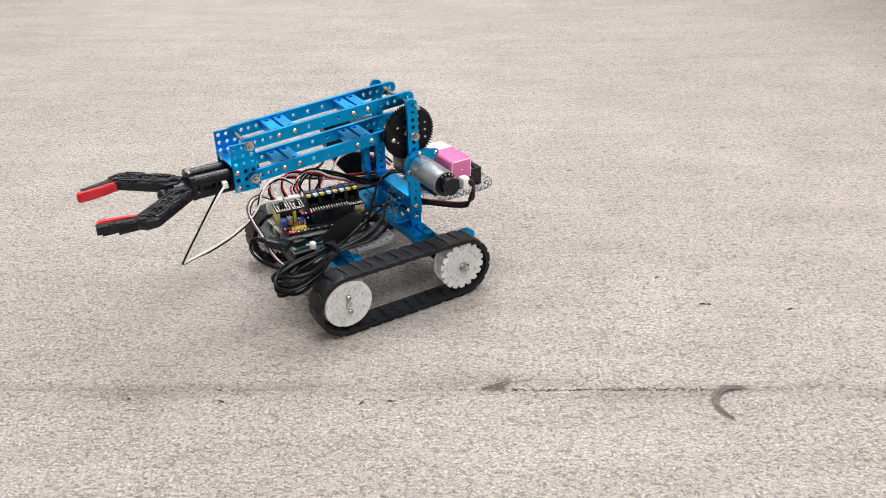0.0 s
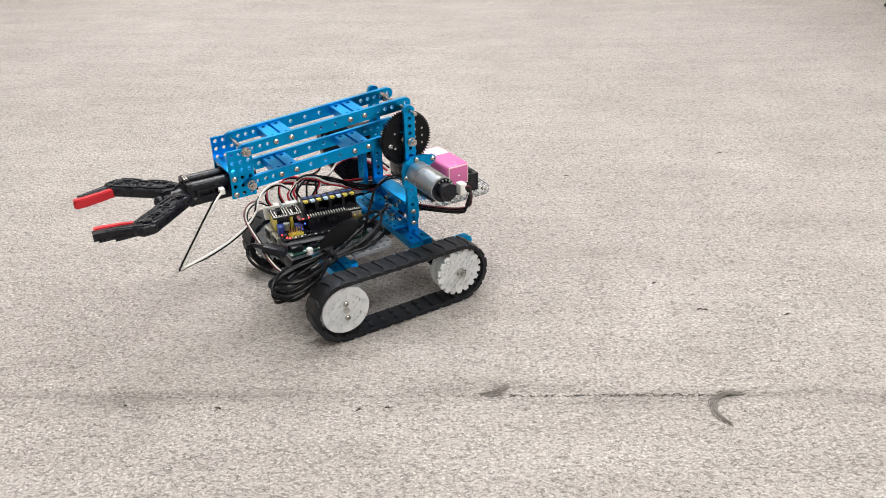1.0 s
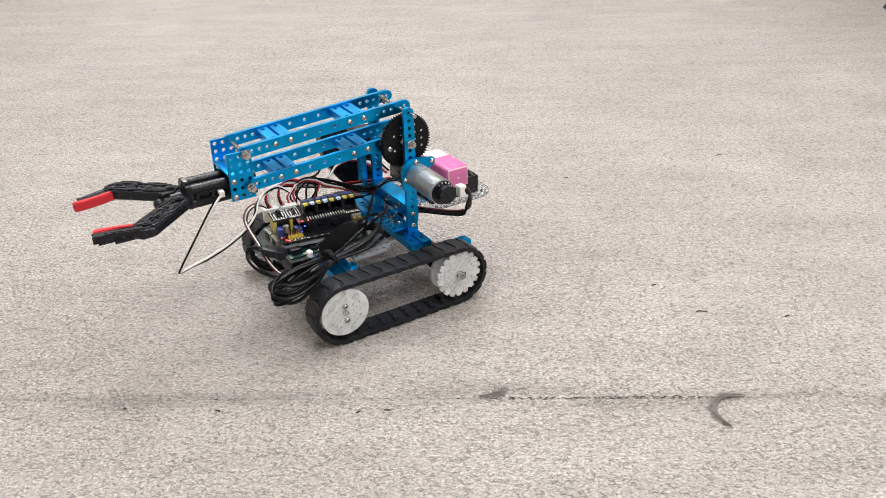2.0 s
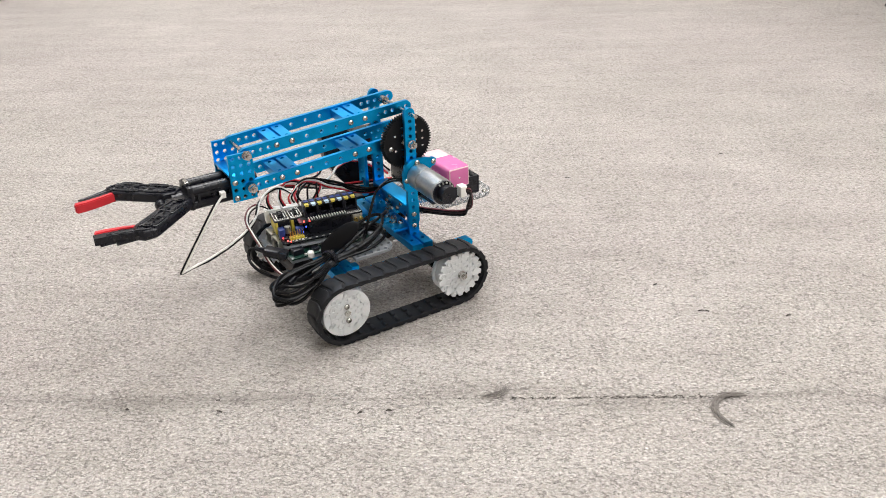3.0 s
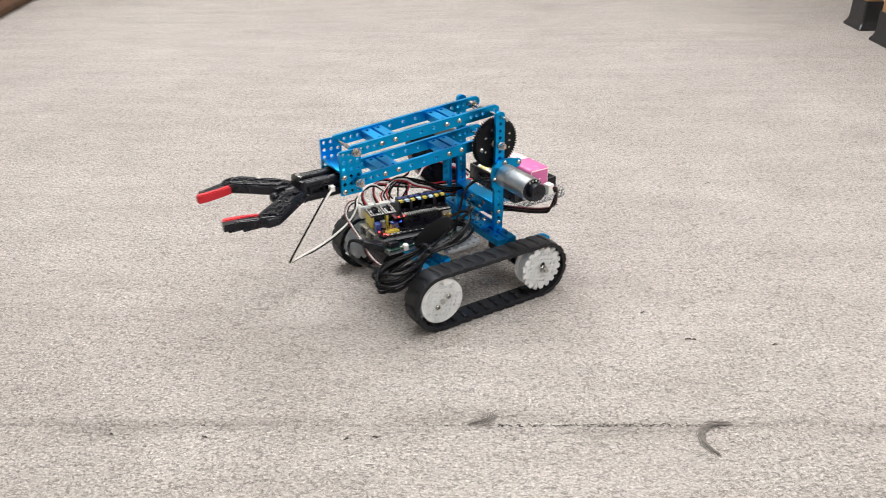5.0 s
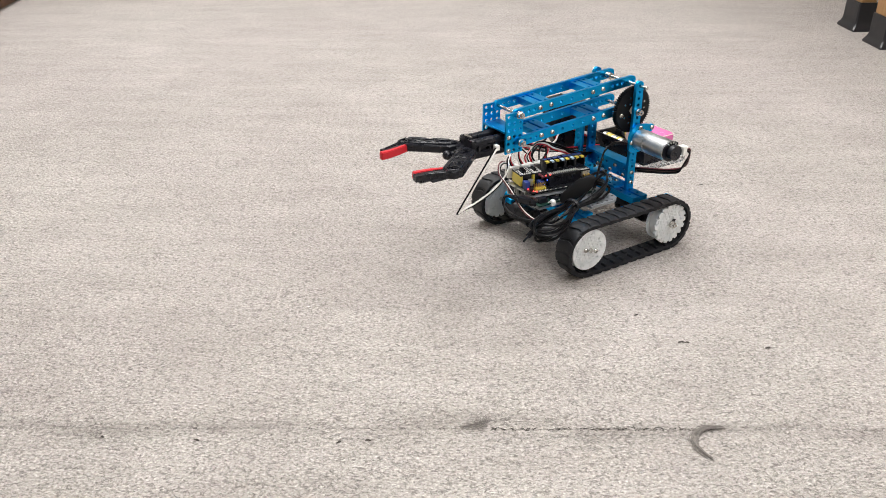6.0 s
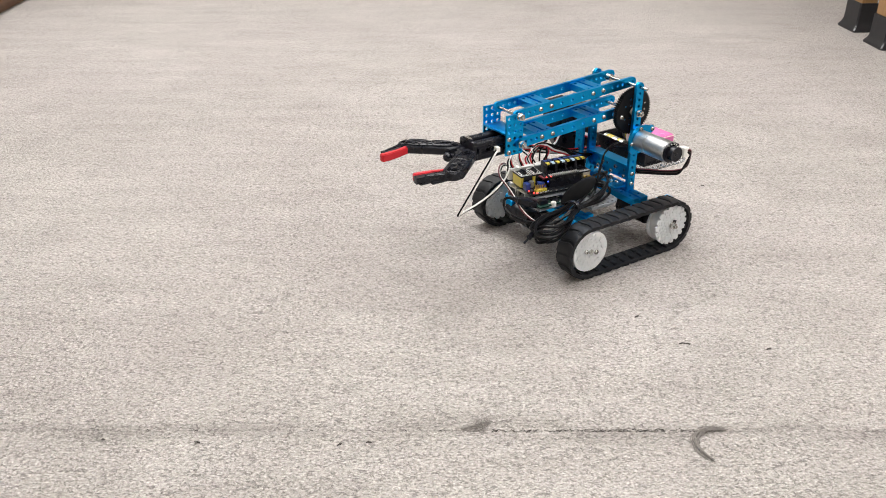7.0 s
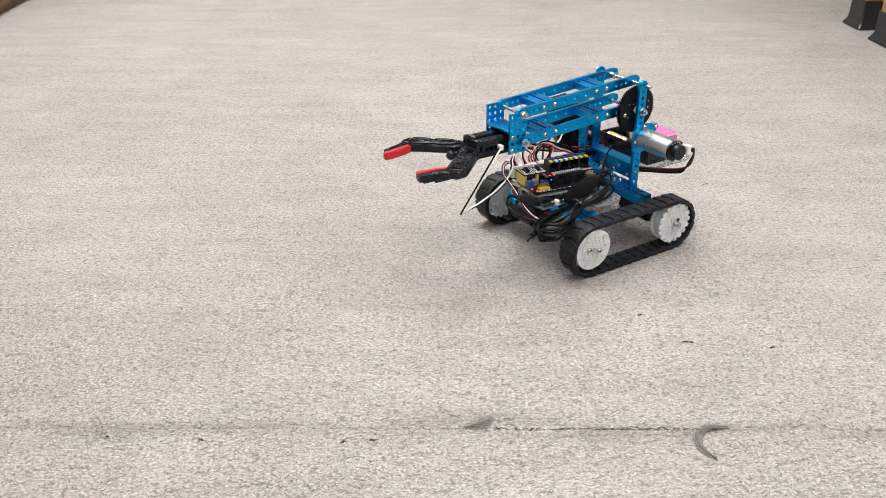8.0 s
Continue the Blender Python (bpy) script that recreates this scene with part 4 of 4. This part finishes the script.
def build_wires():
    rng = random.Random(11)
    # gripper lead: a pale and a dark strand side by side
    for d, mat in ((0, WIRE_WHITE), (1.9, WIRE_BLACK)):
        a, b = d * 0.78, -d * 0.62
        wire("gripper_wire", [(150 + a, 20 + b, 157), (160 + a, 22 + b, 147), (178 + a, 20 + b, 120), (197 + a, 16 + b, 89), (197.5 + a, 14 + b, 85.5 - d), (184 + a, 10 + b, 86.5 - d), (170, 6, 87.5 - d), (150, 2, 92 - d), (139, 0, 96 - d),
                              (127, -4, 100 - d), (115, -8, 107 - d), (107 + a, -14, 114), (101 + a, -22, 120), (88, -30, 126 - d), (73, -36, 125 - d), (59, -38, 113)],
             1.15, mat, "thin pale gripper lead" if not d else "thin dark gripper lead", 6)
    # flat leads of three strands from the white sockets
    trio = (WIRE_BLACK, WIRE_WHITE, WIRE_RED)
    runs = (([(61, -34, 102), (62, -37, 109), (56, -38, 116), (52, -38, 121), (43, -38, 124), (30, -37, 121), (18, -36, 113), (1, -34, 106), (-16, -33, 98), (-42, -34, 92), (-62, -36, 96)], 1.1),
            ([(53, -33, 102), (56, -36, 111), (48, -40, 118), (36, -44, 120), (24, -48, 121), (14, -52, 127), (-10, -54, 130), (-48, -50, 118), (-64, -46, 104)], 1.2),
            ([(35, -33, 102), (28, -36, 110), (22, -40, 114), (10, -44, 118), (-2, -50, 124), (-24, -52, 126), (-50, -46, 112)], 1.2),
            ([(84, -34, 102), (87, -36, 110), (84, -40, 117), (72, -44, 122), (58, -48, 118), (40, -50, 112), (10, -50, 104), (-30, -46, 98), (-60, -40, 98)], 1.0),
            ([(72, -33, 102), (74, -38, 112), (68, -44, 120), (56, -48, 122), (38, -46, 116), (12, -42, 108), (-28, -40, 102), (-60, -36, 100)], 1.0))
    for k, (pts, r) in enumerate(runs):
        for i in range(3):
            j = [rng.uniform(-0.7, 0.7) for _ in pts]
            wire("signal_wire", [(x + (i - 1) * 1.5 * (1.6 if q == 0 else 1), y + jj, z - (i - 1) * 1.5 * (q > 1)) for q, ((x, y, z), jj) in enumerate(zip(pts, j))], r, trio[(i + k // 2) % 3], n=6)
    # single dark leads that cross behind the sockets
    for i in range(3):
        o = 2.4 * i
        wire("signal_wire", [(56 - 12 * i, -33, 103), (50 - 10 * i, -37, 114 + o), (34 - 6 * i, -39, 122 - o), (14 - 4 * i, -36, 117 - o), (-6, -32, 108 - o), (-26, -30, 100 - o), (-46, -32, 95)], 1.1, WIRE_BLACK, n=6)
    # the leads that leave the front sockets and fall round the front
    for i, mat in enumerate((WIRE_MAROON, WIRE_WHITE, WIRE_BLACK)):
        o = i * 1.5
        wire("signal_wire", [(87, -36, 102), (99 - o, -34, 112 - o), (110 - o, -28, 114 - o), (118 - o, -20, 112 - o), (122 - o, -12, 107 - o), (122 - o, 0, 100), (119 - o, 10, 90), (115 - o, 24, 74), (108 - o, 38, 64), (92, 50, 58), (70, 46, 58)], 0.85, mat, n=6)
    # a pair that runs up by the near upright
    for i in range(2):
        o = i * 2.4
        wire("motor_lead", [(-66, 20, 118), (-41, 22 + o * .4, 127 - o), (-24, 26, 130 - o), (-9 + o * .5, 30, 125 - o), (-1 + o * .5, 34, 113), (8 + o * .6, 38, 94), (13 + o, 41, 83), (22, 46, 78)], 1.0, WIRE_BLACK, "thin black lead", 6)
    # flat encoder ribbon below the rear deck
    for i, mat in enumerate((WIRE_MAROON, WIRE_BLACK, WIRE_BROWN, WIRE_BLACK, WIRE_BLACK)):
        o = i * 1.35
        wire("ribbon_wire", [(-67, 105, 138), (-74, 107.5, 138 - o), (-79 + o * .5, 104, 126), (-82 + o, 98, 112 + o * .3), (-81, 88, 105 - o), (-74, 76, 101 - o), (-63, 56, 98 - o), (-55, 36, 95 - o), (-54, 10, 91 - o)], 0.9, mat, "flat dark ribbon lead" if not i else "", 6)


def build_cable_bundle():
    """The long black data cable, folded and tied, that lies over the front."""
    rng = random.Random(3)
    bm = bmesh.new()
    pts = []
    head = radians(18)
    ax, side = Vector((math.cos(head), math.sin(head), 0)), Vector((-math.sin(head), math.cos(head), 0))
    mid = Vector((61, 54, 74.5))
    for turn in range(8):
        a, b = 72 + rng.uniform(-10, 8), 28 + rng.uniform(-8, 7)
        lift = rng.uniform(-6, 7)
        for k in range(12):
            th = 2 * math.pi * k / 12
            u = a * math.cos(th)
            pinch = 0.25 + 0.85 * (abs(math.cos(th)) ** 1.2 if math.cos(th) > 0 else 0.85 * abs(math.cos(th)))
            v = b * math.sin(th) * pinch
            z = -u * 0.16 + 5 * math.sin(th + turn) * pinch + lift * abs(math.cos(th)) + rng.uniform(-1, 1)
            pts.append(mid + ax * u + side * v + Vector((0, 0, z)))
    tube(bm, pts, 1.7, 8, 5)
    coil = part("data_cable", bm, WIRE_BLACK, robot, "coiled black data cable tied in the middle")
    bm = bmesh.new()
    c = mid + Vector((0, 0, 1))
    for k in range(3):
        ring = [c + ax * (1.6 * k - 2) + side * (9.5 * math.cos(t)) + Vector((0, 0, 8 * math.sin(t))) for t in (2 * math.pi * i / 10 for i in range(11))]
        tube(bm, ring, 1.0, 6, 3)
    part("cable_tie", bm, BLACK, coil, "black twist tie")
    bm = bmesh.new()
    box(bm, 0, 24, -5.5, 5.5, -4, 4, 1.5)
    rod(bm, (24, 0, 0), (34, 0, 0), 3.6, 2.2, n=14)
    plug = part("plug", bm, BLACK, robot, "black moulded cable plug", at=mm(98, 33, 81, 0, -10, -43))
    wire("plug_cable", [(121, 10, 87), (128, 7, 85), (131, 12, 76), (126, 24, 68), (114, 40, 64), (94, 56, 64), (66, 62, 74)], 1.6, WIRE_BLACK, "black cable")
    wire("plug_cable", [(120, 10, 60), (112, 40, 62), (90, 58, 64), (50, 52, 78), (0, 30, 88), (-22, 22, 92), (-24, 10, 84)], 1.9, WIRE_BLACK, "black cable")
    bm = bmesh.new()
    long = Vector((-30, 16, 27)).normalized()
    flat = Vector((0.5, 0.75, 0.45))
    flat = (flat - long * flat.dot(long)).normalized()
    m = Matrix((long, flat.cross(long), flat)).transposed().to_4x4()
    bmesh.ops.create_uvsphere(bm, u_segments=28, v_segments=14, radius=1, matrix=Matrix.Translation((44, 44, 90)) @ m @ Matrix.Diagonal((26, 9.5, 3.2, 1)))
    part("hook_strap", bm, GEAR, robot, "black fabric strap end")
    bm = bmesh.new()
    rod(bm, (126, 62, 62), (135, 66, 60), 3.2, n=16)
    rod(bm, (135, 66, 60), (146, 71, 58), 1.3, n=10)
    return part("jack", bm, BLACK, coil, "black jack plug end")


build_wires()
jack = build_cable_bundle()


# ---- lint and marks on the carpet ----
def lint(name, pts, spread, count, r, mat, label, seed, category="lint"):
    rng = random.Random(seed)
    bm = bmesh.new()
    for _ in range(count):
        a = rng.uniform(0, 0.35) * (len(pts) - 1)
        off = Vector((rng.gauss(0, spread), rng.gauss(0, spread), abs(rng.gauss(0, spread * 0.5)) + r))
        path = [Vector(p) + off + Vector((rng.gauss(0, spread * 0.35), rng.gauss(0, spread * 0.35), 0)) for p in pts[int(a):]]
        if rng.random() < 0.5 and len(path) > 3:
            path = path[:rng.randint(3, len(path))]
        tube(bm, path, r * rng.uniform(0.6, 1.2), 5, 4)
    ob = new(name, mesh_of(name, bm, mat, unit=0.001))
    return tagged(ob, label, category)


lint("lint_curl", [(-196, 375, 0), (-186, 369, 1), (-176, 366, 1.5), (-166, 368, 1), (-159, 374, 1), (-154, 384, 0.5), (-154, 397, 0)], 1.3, 30, 0.34, LINT, "grey curled tuft of lint on the carpet", 5)
lint("lint_tuft", [(3, 246, 0), (-4, 249, 1), (-12, 252, 1.5), (-18, 250, 1), (-21, 244, 0)], 2.2, 18, 0.28, LINT, "small grey tuft of lint at the carpet seam", 6)


def build_fray():
    """Loose fibres along the seam."""
    rng = random.Random(9)
    bm = bmesh.new()
    for _ in range(110):
        u = rng.uniform(20, 215) if rng.random() < 0.8 else rng.uniform(-320, 420)
        c = SEAM * 1000 + ALONG * u + ACROSS * rng.gauss(0, 0.8)
        a = rng.uniform(0, math.pi) if rng.random() < 0.4 else SEAM_TURN + rng.gauss(0, 0.4)
        d = Vector((math.cos(a), math.sin(a), 0)) * rng.uniform(0.8, 2.2)
        tube(bm, [c - d + Vector((0, 0, 0.1)), c + Vector((0, 0, rng.uniform(0.3, 1.0))), c + d + Vector((0, 0, 0.1))], rng.uniform(0.16, 0.34), 4, 2)
    ob = new("carpet_fray", mesh_of("carpet_fray", bm, DARK_FLUFF))
    return tagged(ob, "dark frayed fibres along the carpet seam", "carpet fibre", kind="stuff")


build_fray()
for i, (x, y, s) in enumerate(((-269, 254, 3.2), (-337, 311, 2.6), (215, 130, 2.4), (-612, -31, 3.4), (-372, -94, 2.6), (-274, 258, 1.8), (-267, 188, 2.4), (285, 80, 1.4), (86, 214, 2.0), (109, 202, 1.6))):
    lean = SEAM_TURN + 0.5 * math.sin(2.3 * i)
    a = Vector((math.cos(lean), math.sin(lean), 0))
    c = Vector((x, y, 0))
    lint("crumb", [c - a * s, c - a * s * 0.3 + Vector((0, 0, 0.6)), c + a * s * 0.4 + Vector((0, 0, 0.8)), c + a * s], 0.35, 7, 0.38, DARK_FLUFF, "tiny dark crumb of dirt on the carpet", 20 + i, "crumb")


# ---- movement ----
TRAVEL = [(0, 0), (4.4, 0), (4.5, 3), (4.55, 7), (4.6, 14), (4.65, 24.5), (4.7, 37.5), (4.75, 51.5), (4.8, 66), (4.85, 81), (4.9, 96.5), (4.95, 112), (5.0, 128), (5.05, 144),
          (5.1, 160), (5.15, 176), (5.2, 192), (5.25, 208), (5.3, 224), (5.35, 240), (5.4, 256), (5.45, 272), (5.5, 287), (5.55, 302), (5.6, 316), (5.65, 329), (5.7, 339), (5.75, 345.5), (5.8, 347.9), (8, 347.9)]


def motions():
    walk(robot, [(t, mm(-d, -7.3 * d / 347.9, 0)) for t, d in TRAVEL])
    # the loose jack end swings out of the coil on the way
    walk(jack, [(0, mm(-26, -10, 4)), (4.5, mm(-26, -10, 4)), (4.9, mm(-20, -8, 3)), (5.5, mm(-2, 0, 0)), (5.8, mm(0, 0, 0)), (8, mm(0, 0, 0))])
    for wh, x, y in wheels:
        walk(wh, [(t, mm(x, y, WHEEL_Z) @ pose(0, 0, 0, 0, -math.degrees(d / 30.7), 0)) for t, d in TRAVEL])
    for lug, u, y in lugs:
        walk(lug, [(t, lug_pose(u + d, y)) for t, d in TRAVEL])


motions()
